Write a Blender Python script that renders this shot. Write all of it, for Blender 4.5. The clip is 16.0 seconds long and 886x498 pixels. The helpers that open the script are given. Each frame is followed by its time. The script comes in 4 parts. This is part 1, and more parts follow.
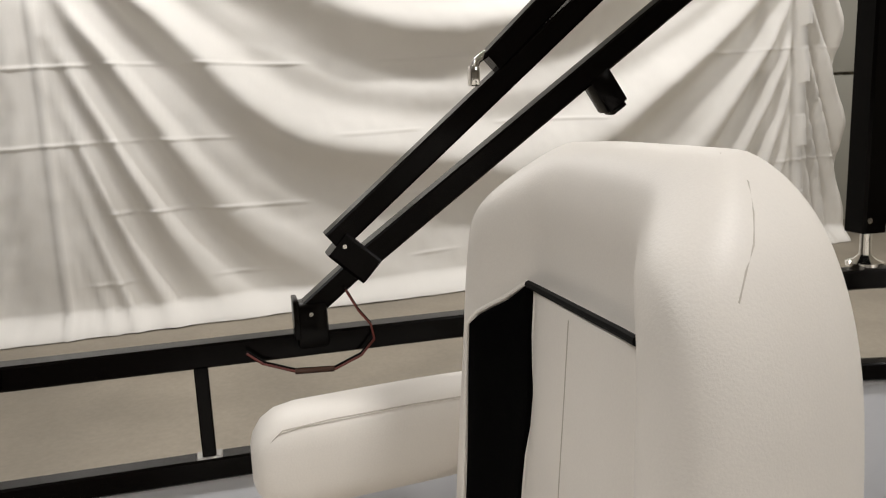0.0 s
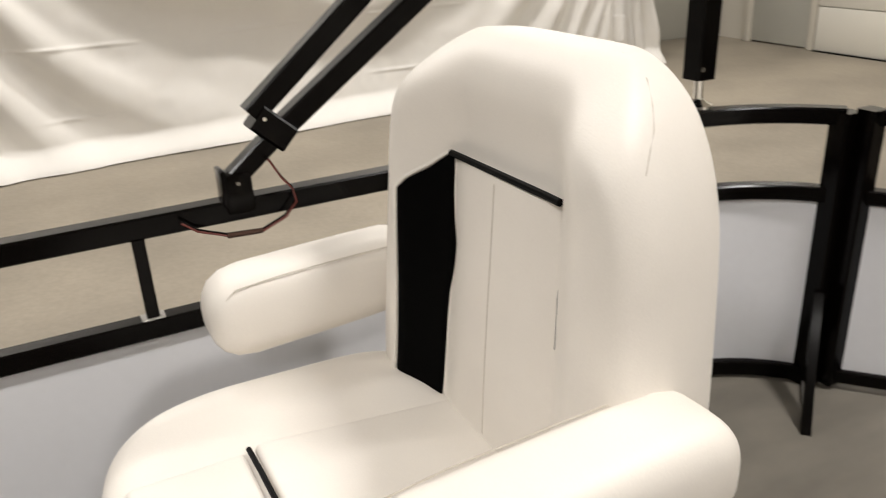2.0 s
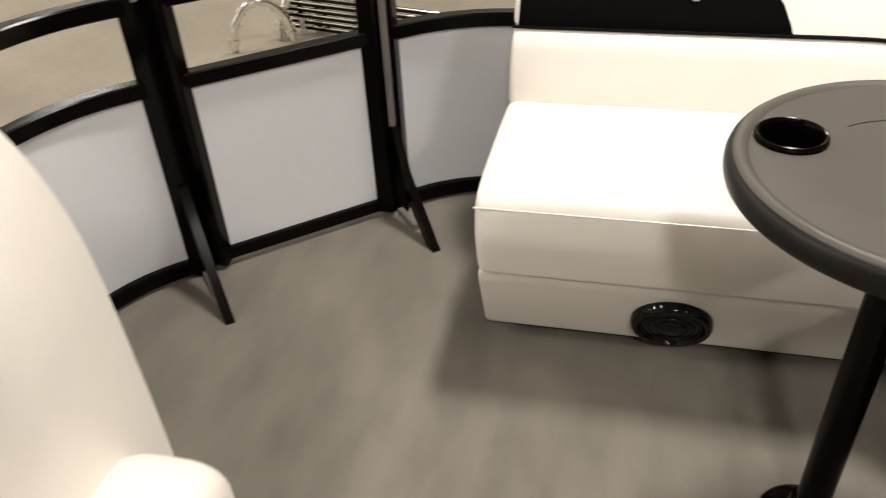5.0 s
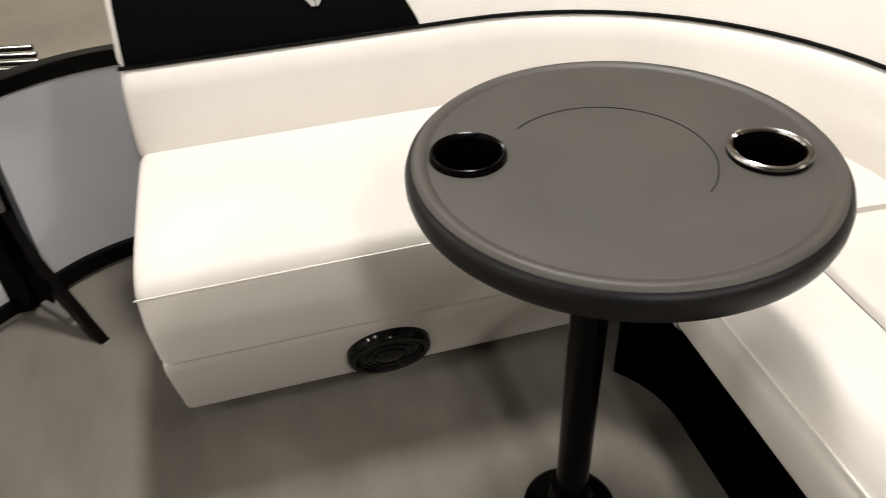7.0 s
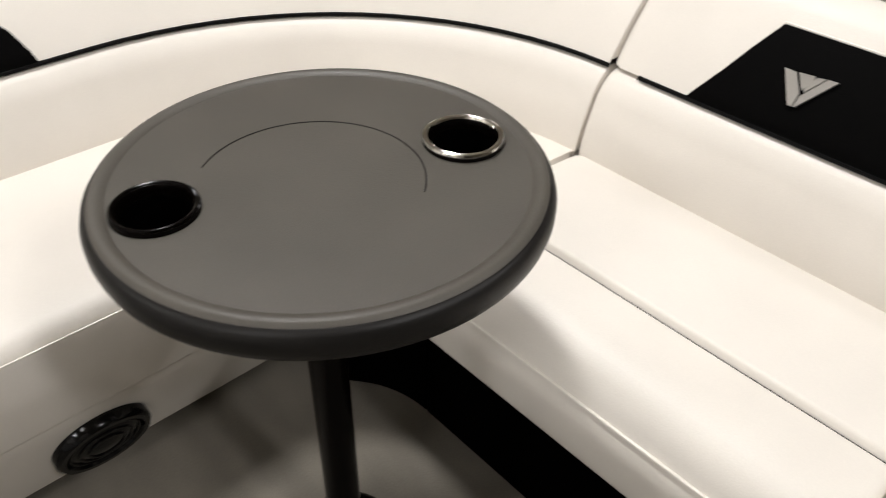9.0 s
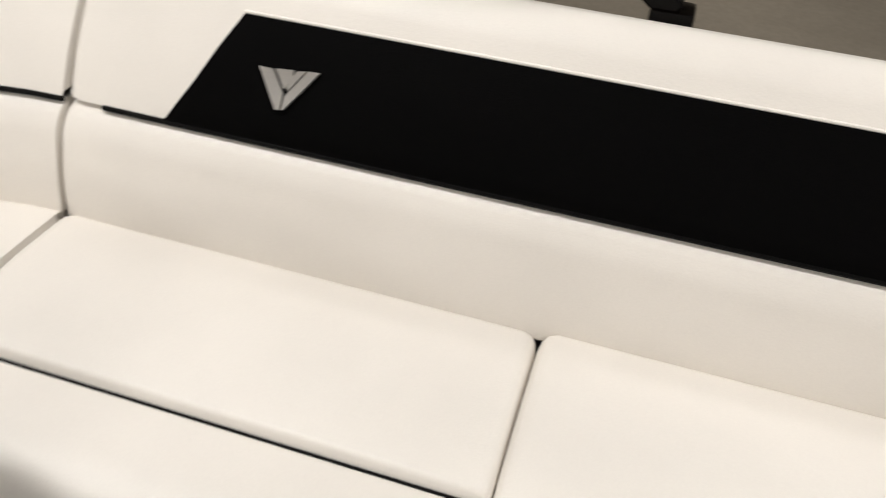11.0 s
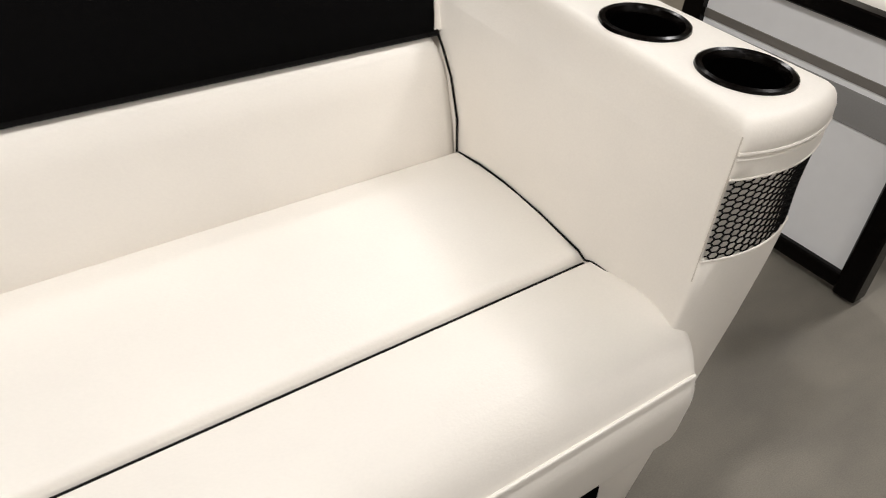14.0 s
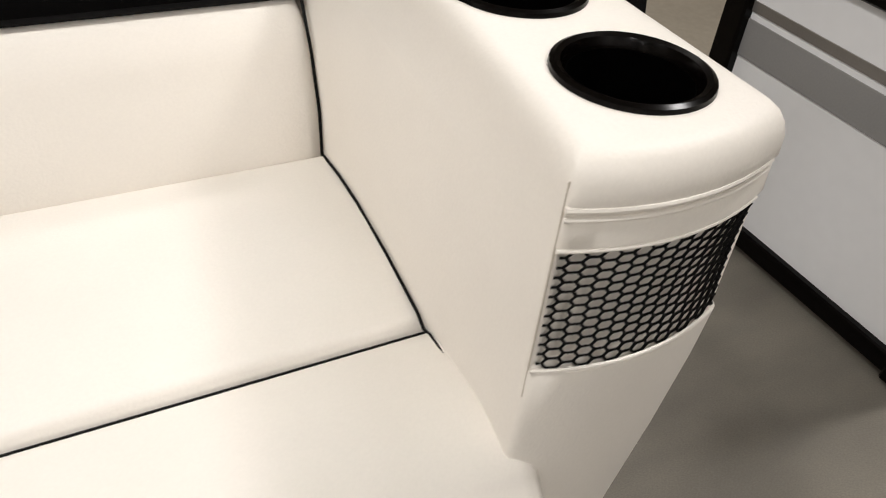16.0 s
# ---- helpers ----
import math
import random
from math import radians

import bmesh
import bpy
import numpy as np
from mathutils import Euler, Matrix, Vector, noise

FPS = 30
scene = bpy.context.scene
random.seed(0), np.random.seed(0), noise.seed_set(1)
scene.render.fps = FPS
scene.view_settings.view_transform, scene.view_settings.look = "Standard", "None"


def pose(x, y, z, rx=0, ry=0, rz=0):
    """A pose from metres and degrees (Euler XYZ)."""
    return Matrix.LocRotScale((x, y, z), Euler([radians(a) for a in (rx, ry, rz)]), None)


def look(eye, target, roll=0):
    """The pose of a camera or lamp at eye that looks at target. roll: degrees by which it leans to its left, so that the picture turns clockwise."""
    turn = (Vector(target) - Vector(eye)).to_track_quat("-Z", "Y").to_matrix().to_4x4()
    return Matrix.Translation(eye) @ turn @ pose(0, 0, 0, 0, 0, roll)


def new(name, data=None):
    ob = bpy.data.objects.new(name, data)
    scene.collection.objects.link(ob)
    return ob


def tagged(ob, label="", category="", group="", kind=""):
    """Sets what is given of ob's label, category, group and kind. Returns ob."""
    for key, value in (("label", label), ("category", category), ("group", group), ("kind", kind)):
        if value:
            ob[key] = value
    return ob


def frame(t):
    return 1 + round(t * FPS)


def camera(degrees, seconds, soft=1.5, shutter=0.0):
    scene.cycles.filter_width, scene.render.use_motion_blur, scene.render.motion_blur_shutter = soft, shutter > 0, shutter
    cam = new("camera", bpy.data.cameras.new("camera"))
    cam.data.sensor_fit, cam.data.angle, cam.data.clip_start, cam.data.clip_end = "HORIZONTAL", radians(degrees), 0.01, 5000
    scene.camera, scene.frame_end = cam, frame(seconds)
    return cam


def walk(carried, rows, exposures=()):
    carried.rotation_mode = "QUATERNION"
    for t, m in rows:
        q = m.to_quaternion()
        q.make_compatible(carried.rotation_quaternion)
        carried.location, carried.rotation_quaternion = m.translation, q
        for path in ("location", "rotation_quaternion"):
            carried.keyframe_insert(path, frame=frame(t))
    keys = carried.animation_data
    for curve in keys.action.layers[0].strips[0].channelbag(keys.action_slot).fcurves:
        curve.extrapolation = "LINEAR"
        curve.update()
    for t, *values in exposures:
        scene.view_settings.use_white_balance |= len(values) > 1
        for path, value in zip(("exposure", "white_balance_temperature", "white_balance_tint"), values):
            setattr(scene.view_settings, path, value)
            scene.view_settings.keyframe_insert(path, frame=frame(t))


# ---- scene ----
cam = camera(58.4, 16.0, soft=1.0, shutter=0.45)
PATH = [
    (0, (1.726, 0.274, 1.049), (2.221, 2.179, 0.692), -2.6),
    (0.5, (1.69, 0.233, 1.089), (2.223, 2.102, 0.619), -3.1),
    (1, (1.655, 0.198, 1.115), (2.233, 2.023, 0.536), -3.1),
    (1.5, (1.623, 0.182, 1.129), (2.277, 1.947, 0.452), -2.9),
    (2, (1.561, 0.182, 1.145), (2.379, 1.832, 0.363), -2.7),
    (2.5, (1.537, 0.239, 1.151), (2.542, 1.73, 0.275), -3.0),
    (3, (1.49, 0.262, 1.17), (2.673, 1.554, 0.206), -3.3),
    (3.5, (1.496, 0.297, 1.182), (2.863, 1.334, 0.154), -3.1),
    (4, (1.563, 0.326, 1.198), (3.039, 1.114, 0.102), -3.0),
    (4.5, (1.622, 0.328, 1.204), (3.156, 0.908, 0.059), -3.0),
    (5, (1.71, 0.318, 1.207), (3.279, 0.723, 0.035), -3.2),
    (7.5, (1.938, 0.334, 1.195), (3.397, -0.231, -0.051), -2.2),
    (8, (1.96, 0.346, 1.195), (3.328, -0.392, -0.063), -1.5),
    (10.3, (2.051, 0.141, 1.164), (2.7, -1.256, -0.111), 3.7),
    (10.5, (2.053, 0.087, 1.181), (2.603, -1.312, -0.139), 3.7),
    (11, (1.995, 0.004, 1.159), (2.394, -1.44, -0.166), 3.2),
    (11.5, (1.996, -0.034, 1.162), (2.04, -1.508, -0.189), 5.9),
    (12, (2.009, -0.012, 1.1), (1.677, -1.553, -0.132), 5.3),
    (12.5, (2.013, -0.031, 1.11), (1.382, -1.434, -0.167), 4.5),
    (13, (2.027, -0.014, 1.092), (1.121, -1.245, -0.197), 5.3),
    (13.5, (2.004, 0.012, 1.031), (1.007, -1.19, -0.218), 5.8),
    (14, (1.931, 0.017, 0.977), (0.931, -1.205, -0.251), 5.7),
    (14.5, (1.834, 0.015, 0.943), (0.881, -1.237, -0.291), 6.2),
    (15, (1.737, 0.003, 0.913), (0.839, -1.283, -0.328), 6.6),
    (15.5, (1.659, -0.012, 0.887), (0.802, -1.331, -0.348), 7.7),
    (16, (1.574, -0.044, 0.874), (0.799, -1.385, -0.392), 6.1),
]
walk(cam, [(t, look(eye, target, roll)) for t, eye, target, roll in PATH],
     exposures=[(0, -0.10, 6450, 10), (1.0, -0.04, 6450, 10), (1.6, 0.12, 6500, 10), (2.2, 0.54, 6700, 10), (2.7, 0.72, 6850, 10), (5.0, 0.60, 6850, 10), (7.5, 0.17, 6480, 10), (8.2, 0.13, 6450, 10), (10.3, -0.05, 6430, 10), (12.0, -0.13, 6470, 10), (13.5, 0.02, 6450, 10), (15.0, 0.12, 6450, 10), (16.0, 0.13, 6480, 10)])

from mathutils.bvhtree import BVHTree

# ---- light ----
world = bpy.data.worlds.new("world")
scene.world = world
world.use_nodes = True
world.node_tree.nodes["Background"].inputs[0].default_value = (1.0, 0.97, 0.92, 1)
world.node_tree.nodes["Background"].inputs[1].default_value = 0.05


def ceiling_lamp(x, y, z, power, sx, sy, color=(1.0, 0.975, 0.955)):
    """An area lamp just under a ceiling fixture, shining down."""
    d = bpy.data.lights.new("lamp", "AREA")
    d.shape, d.size, d.size_y, d.energy, d.color = "RECTANGLE", sx, sy, power, color
    ob = new("lamp", d)
    ob.matrix_world = pose(x, y, z)
    return ob


# first two follow the cast shadows; the rest are unseen, added as fill
LAMPS = [  # x, y, watts, size x, size y
    (3.7, -0.3, 110, 0.7, 0.35),
    (-1.3, -0.28, 94, 0.75, 0.4),
    (1.0, 3.1, 30, 1.2, 0.4),
    (5.2, 6.3, 108, 1.2, 0.3),
    (0.8, 6.1, 106, 1.2, 0.3),
    (9.2, 6.6, 70, 1.2, 0.3),
    (8.5, 1.0, 75, 1.2, 0.4),
    (-0.6, -3.4, 78, 1.2, 0.4),
    (5.5, -5.5, 40, 1.2, 0.4),
]
CEIL = 4.4
for lx, ly, watts, sx, sy in LAMPS:
    ceiling_lamp(lx, ly, CEIL - 0.16, watts, sx, sy)


# ---- materials ----
def material(name, color, rough=0.5, metal=0.0, vary=0.06, scale=6.0, bump=0.0, bump_scale=300.0, spec=0.5, stretch=(1, 1, 1), coat=0.0, grain=0.03):
    m = bpy.data.materials.new(name)
    m.use_nodes = True
    nt = m.node_tree
    n, l = nt.nodes, nt.links
    b = n["Principled BSDF"]
    tc = n.new("ShaderNodeTexCoord")
    mp = n.new("ShaderNodeMapping")
    mp.inputs["Scale"].default_value = stretch
    l.new(tc.outputs["Object"], mp.inputs["Vector"])
    big = n.new("ShaderNodeTexNoise")
    big.inputs["Scale"].default_value = scale
    big.inputs["Detail"].default_value = 5
    l.new(mp.outputs[0], big.inputs["Vector"])
    small = n.new("ShaderNodeTexNoise")
    small.inputs["Scale"].default_value = bump_scale
    small.inputs["Detail"].default_value = 3
    l.new(mp.outputs[0], small.inputs["Vector"])
    ramp = n.new("ShaderNodeMapRange")
    ramp.inputs["From Min"].default_value, ramp.inputs["From Max"].default_value = 0.3, 0.7
    ramp.inputs["To Min"].default_value, ramp.inputs["To Max"].default_value = 1 - vary, 1 + vary
    l.new(big.outputs["Fac"], ramp.inputs["Value"])
    ramp2 = n.new("ShaderNodeMapRange")
    ramp2.inputs["From Min"].default_value, ramp2.inputs["From Max"].default_value = 0.3, 0.7
    ramp2.inputs["To Min"].default_value, ramp2.inputs["To Max"].default_value = 1 - grain, 1 + grain
    l.new(small.outputs["Fac"], ramp2.inputs["Value"])
    mul = n.new("ShaderNodeMath")
    mul.operation = "MULTIPLY"
    l.new(ramp.outputs[0], mul.inputs[0])
    l.new(ramp2.outputs[0], mul.inputs[1])
    mix = n.new("ShaderNodeVectorMath")
    mix.operation = "SCALE"
    mix.inputs[0].default_value = color
    l.new(mul.outputs[0], mix.inputs["Scale"])
    l.new(mix.outputs[0], b.inputs["Base Color"])
    rr = n.new("ShaderNodeMapRange")
    rr.inputs["To Min"].default_value, rr.inputs["To Max"].default_value = max(0.02, rough - 0.08), min(1, rough + 0.08)
    l.new(big.outputs["Fac"], rr.inputs["Value"])
    l.new(rr.outputs[0], b.inputs["Roughness"])
    b.inputs["Metallic"].default_value = metal
    b.inputs["Specular IOR Level"].default_value = spec
    b.inputs["Coat Weight"].default_value = coat
    if bump:
        bp = n.new("ShaderNodeBump")
        bp.inputs["Strength"].default_value = bump
        bp.inputs["Distance"].default_value = 0.002
        l.new(small.outputs["Fac"], bp.inputs["Height"])
        l.new(bp.outputs[0], b.inputs["Normal"])
    return m


M_VINYL = material("cream_vinyl", (0.80, 0.755, 0.69), 0.48, vary=0.035, scale=5, bump=0.12, bump_scale=420, spec=0.45, grain=0.015)
M_WHITEPIPE = material("white_piping", (0.84, 0.80, 0.73), 0.4, vary=0.03, bump=0.05)
M_SEAM = material("seam_thread", (0.52, 0.47, 0.40), 0.6, vary=0.03)
M_BLACK = material("black_vinyl", (0.0014, 0.0013, 0.0013), 0.6, vary=0.15, bump=0.2, bump_scale=420, spec=0.03)
M_PIPE = material("black_piping", (0.0025, 0.0022, 0.0022), 0.5, vary=0.1, spec=0.08)
M_TUBE = material("black_tube", (0.0016, 0.0011, 0.0009), 0.2, vary=0.2, scale=3, spec=0.12)
M_GLOSS = material("gloss_plastic", (0.004, 0.0038, 0.0036), 0.10, vary=0.1, spec=0.22)
M_PANEL = material("aluminium_skin", (0.72, 0.725, 0.75), 0.42, vary=0.025, scale=2.5, bump=0.02, bump_scale=40, grain=0.01)
# whiter skin of the striped gate, its paleness also makes up for dim light
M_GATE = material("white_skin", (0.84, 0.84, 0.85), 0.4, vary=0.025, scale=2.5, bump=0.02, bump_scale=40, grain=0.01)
M_GREYBAND = material("grey_stripe", (0.27, 0.265, 0.26), 0.4, vary=0.04)
M_DECK = material("woven_deck", (0.160, 0.144, 0.117), 0.75, vary=0.17, scale=5, bump=0.5, bump_scale=260, stretch=(1, 2.2, 1), grain=0.12)
M_CONC = material("concrete", (0.26, 0.226, 0.176), 0.6, vary=0.22, scale=0.9, bump=0.1, bump_scale=30, grain=0.06)
M_CLOTH = material("white_cloth", (0.80, 0.775, 0.73), 0.85, vary=0.03, scale=1.5, bump=0.1, bump_scale=200, spec=0.15)
M_CHROME = material("chrome", (0.82, 0.80, 0.76), 0.12, 1.0, vary=0.03)
M_TABLE = material("table_plastic", (0.073, 0.065, 0.054), 0.5, vary=0.12, scale=9, bump=0.15, bump_scale=500, grain=0.06)
M_TABLE_EDGE = material("table_edge", (0.0075, 0.0066, 0.006), 0.42, vary=0.1, scale=9, bump=0.12, bump_scale=500, spec=0.28)
# near-zero black for shade inside cups and under the seats
M_DARK = material("shade_black", (0.0008, 0.0007, 0.0007), 0.9, vary=0.05, spec=0.01)
M_SILVER = material("emblem_silver", (0.62, 0.60, 0.57), 0.3, 0.85, vary=0.05)
M_WALL = material("painted_wall", (0.62, 0.58, 0.50), 0.7, vary=0.05, scale=0.7)
M_WALLG = material("grey_door_paint", (0.42, 0.41, 0.36), 0.6, vary=0.05, scale=0.7)
M_WALLW = material("white_door_paint", (0.74, 0.71, 0.63), 0.5, vary=0.03, scale=0.7)
M_BROWN = material("brown_steel", (0.055, 0.024, 0.014), 0.4, vary=0.2, scale=3)
M_CEIL = material("ceiling_paint", (0.6, 0.58, 0.54), 0.8, vary=0.05, scale=0.5)
M_WIRE = material("red_wire", (0.12, 0.022, 0.015), 0.4, vary=0.2, scale=40)
M_GREYMETAL = material("grey_metal", (0.30, 0.28, 0.26), 0.35, 0.6, vary=0.08)


# ---- builders ----
def part(name, bm, mat, parent=None, label="", smooth=40, recalc=True):
    """Links a bmesh as one mesh object, under a thing or a part."""
    if recalc:
        bmesh.ops.recalc_face_normals(bm, faces=bm.faces)
    me = bpy.data.meshes.new(name)
    bm.to_mesh(me)
    bm.free()
    for p in me.polygons:
        p.use_smooth = True
    me.set_sharp_from_angle(angle=radians(smooth))
    me.materials.append(mat)
    ob = new(name, me)
    if parent is not None:
        ob.parent = parent
        ob.matrix_parent_inverse = parent.matrix_world.inverted()
    if label:
        ob["label"] = label
    return ob


def thing(name, x, y, z, label, category, group="", kind=""):
    ob = new(name)
    ob.matrix_world = pose(x, y, z)
    ob.empty_display_size = 0.1
    return tagged(ob, label, category, group, kind)


def box(bm, x0, x1, y0, y1, z0, z1, bevel=0.0, seg=2, m=None):
    r = bmesh.ops.create_cube(bm, size=1.0)
    v = r["verts"]
    bmesh.ops.scale(bm, verts=v, vec=(x1 - x0, y1 - y0, z1 - z0))
    bmesh.ops.translate(bm, verts=v, vec=((x0 + x1) / 2, (y0 + y1) / 2, (z0 + z1) / 2))
    if m is not None:
        bmesh.ops.transform(bm, matrix=m, verts=v)
    if bevel:
        es = list({e for w in v for e in w.link_edges})
        bmesh.ops.bevel(bm, geom=es, offset=bevel, segments=seg, affect="EDGES", profile=0.5)
    return bm


def loft(bm, rings, closed=True, cap=True):
    """Skin over rings of equally many points."""
    vs = [[bm.verts.new(p) for p in ring] for ring in rings]
    n = len(vs[0])
    for a, b in zip(vs, vs[1:]):
        for i in range(n if closed else n - 1):
            j = (i + 1) % n
            bm.faces.new((a[i], a[j], b[j], b[i]))
    if cap and closed:
        bm.faces.new(vs[0])
        bm.faces.new(vs[-1])
    return bm


def tube(bm, pts, r, n=10, square=False, flat=1.0):
    """A round or square tube along points."""
    pts = [Vector(p) for p in pts]
    rings, up = [], None
    for i, p in enumerate(pts):
        t = (pts[min(i + 1, len(pts) - 1)] - pts[max(i - 1, 0)]).normalized()
        if up is None:
            up = Vector((0, 0, 1)) if abs(t.z) < 0.9 else Vector((1, 0, 0))
        side = t.cross(up).normalized()
        up = side.cross(t).normalized()
        if square:
            c = 0.82
            offs = [(1, c), (c, 1), (-c, 1), (-1, c), (-1, -c), (-c, -1), (c, -1), (1, -c)]
        else:
            offs = [(math.cos(2 * math.pi * k / n), math.sin(2 * math.pi * k / n)) for k in range(n)]
        rings.append([p + side * (a * r) + up * (b * r * flat) for a, b in offs])
    return loft(bm, rings)


def lathe(bm, profile, cx, cy, n=48, cap=True):
    """A body of revolution about a vertical axis from (radius, z) points, closed at the axis."""
    rings = [[(cx + r * math.cos(2 * math.pi * k / n), cy + r * math.sin(2 * math.pi * k / n), z) for k in range(n)] for r, z in profile]
    return loft(bm, rings, cap=cap)


def fillet(pts, r, seg=4):
    """A closed profile with its corners rounded; r is one radius or one per corner."""
    out, n = [], len(pts)
    for i, p in enumerate(pts):
        rad = r[i] if isinstance(r, (list, tuple)) else r
        p, a, b = Vector(p), Vector(pts[i - 1]), Vector(pts[(i + 1) % n])
        if rad <= 0:
            out.append(tuple(p))
            continue
        da, db = (a - p), (b - p)
        k = min(rad, da.length * 0.48, db.length * 0.48)
        s, e = p + da.normalized() * k, p + db.normalized() * k
        for j in range(seg + 1):
            u = j / seg
            out.append(tuple((1 - u) ** 2 * s + 2 * u * (1 - u) * p + u * u * e))
    return out


def densify(pts, step=0.05, closed=True):
    out, n = [], len(pts)
    for i in range(n if closed else n - 1):
        a, b = Vector(pts[i]), Vector(pts[(i + 1) % n])
        k = max(1, int((b - a).length / step))
        out += [tuple(a.lerp(b, j / k)) for j in range(k)]
    if not closed:
        out.append(tuple(pts[-1]))
    return out


def smoothstep(a, b, x):
    u = min(1, max(0, (x - a) / (b - a)))
    return u * u * (3 - 2 * u)


# ---- the building ----
FLOOR = -0.745
bm = bmesh.new()
box(bm, -14, 10.8, -12, 10.6, FLOOR - 0.2, FLOOR)
ground = tagged(part("ground", bm, M_CONC), "bare tan concrete warehouse floor with stains", "floor", kind="structure")
# ceiling and the south and west walls are unseen, added for bounced fill
bm = bmesh.new()
box(bm, -14, 10.9, -12, 10.6, CEIL, CEIL + 0.2)
tagged(part("ceiling", bm, M_CEIL), "pale warehouse ceiling, out of view, added for bounced light", "ceiling", kind="structure")
for nm, b in (("wall_north", (-14, 10.9, 10.6, 10.8)), ("wall_south", (-14, 10.9, -12.2, -12)), ("wall_west", (-14.2, -14, -12.2, 10.8)), ("wall_east", (10.8, 11.0, -12.2, 10.8))):
    bm = bmesh.new()
    box(bm, *b, FLOOR - 0.2, CEIL + 0.2)
    tagged(part(nm, bm, M_WALL), "beige painted warehouse wall", "wall", kind="structure")

# doors and posts on the far wall
door = thing("door_1", 10.75, 8.3, FLOOR, "grey-green painted steel door in a beige frame", "door", kind="structure")
bm = bmesh.new()
box(bm, 10.74, 10.79, 7.52, 8.5, FLOOR + 0.02, FLOOR + 2.2, 0.01)
part("leaf", bm, M_WALLG, door)
for a, b in ((8.5, 8.62), (7.42, 7.52)):
    bm = bmesh.new()
    box(bm, 10.70, 10.79, a, b, FLOOR, FLOOR + 2.3, 0.01)
    part("jamb", bm, M_WALL, door)
bm = bmesh.new()
tube(bm, [(10.72, 8.1, FLOOR + 1.0), (10.66, 8.1, FLOOR + 1.0), (10.66, 8.2, FLOOR + 1.0)], 0.015)
part("handle", bm, M_CHROME, door)
roller = thing("door_2", 10.74, 5.4, FLOOR, "wide white overhead door of flat panels", "door", kind="structure")
for k in range(5):
    bm = bmesh.new()
    box(bm, 10.70, 10.76, 2.8, 7.4, FLOOR + 0.012 + k * 0.56, FLOOR + 0.562 + k * 0.56, 0.008)
    part("panel", bm, M_WALLW, roller)
bm = bmesh.new()
box(bm, 10.66, 10.72, 2.8, 7.4, FLOOR, FLOOR + 0.012)
part("seal", bm, M_PIPE, roller)
brown = thing("brown_door", 10.6, 9.2, FLOOR, "dark brown steel door with a small lever handle", "door", kind="structure")
bm = bmesh.new()
box(bm, 10.70, 10.78, 9.16, 9.34, FLOOR + 0.01, FLOOR + 2.3, 0.01)
part("leaf", bm, M_BROWN, brown)
bm = bmesh.new()
tube(bm, [(10.69, 9.25, FLOOR + 1.02), (10.62, 9.25, FLOOR + 1.02), (10.62, 9.25, FLOOR + 0.8)], 0.022)
part("handle", bm, M_CHROME, brown)
switch = thing("conduit", 10.77, 8.95, 0.4, "grey metal conduit with a switch box on the wall", "conduit")
bm = bmesh.new()
tube(bm, [(10.77, 8.92, 0.5), (10.77, 8.92, 2.6)], 0.015)
part("pipe", bm, M_GREYMETAL, switch)
bm = bmesh.new()
box(bm, 10.74, 10.8, 8.86, 8.98, 0.30, 0.5, 0.01)
part("switch_box", bm, M_GREYMETAL, switch)
bm = bmesh.new()
box(bm, 9.2, 10.75, 9.35, 9.45, FLOOR, FLOOR + 1.95, 0.01)
box(bm, 9.2, 10.75, 9.35, 9.45, FLOOR + 1.99, FLOOR + 3.6, 0.01)
tagged(part("partition", bm, M_WALLG), "grey sheet partition in two stacked panels", "partition", kind="structure")

# ceiling fixtures, none of them in view, one over each lamp
for i, (lx, ly, watts, sx, sy) in enumerate(LAMPS):
    f = thing("ceiling_light", lx, ly, CEIL, "white metal high-bay ceiling light, out of view and assumed", "lamp", "ceiling lights")
    bm = bmesh.new()
    box(bm, lx - sx / 2 - 0.05, lx + sx / 2 + 0.05, ly - sy / 2 - 0.05, ly + sy / 2 + 0.05, CEIL - 0.13, CEIL, 0.01)
    part("housing", bm, M_WALLW, f)

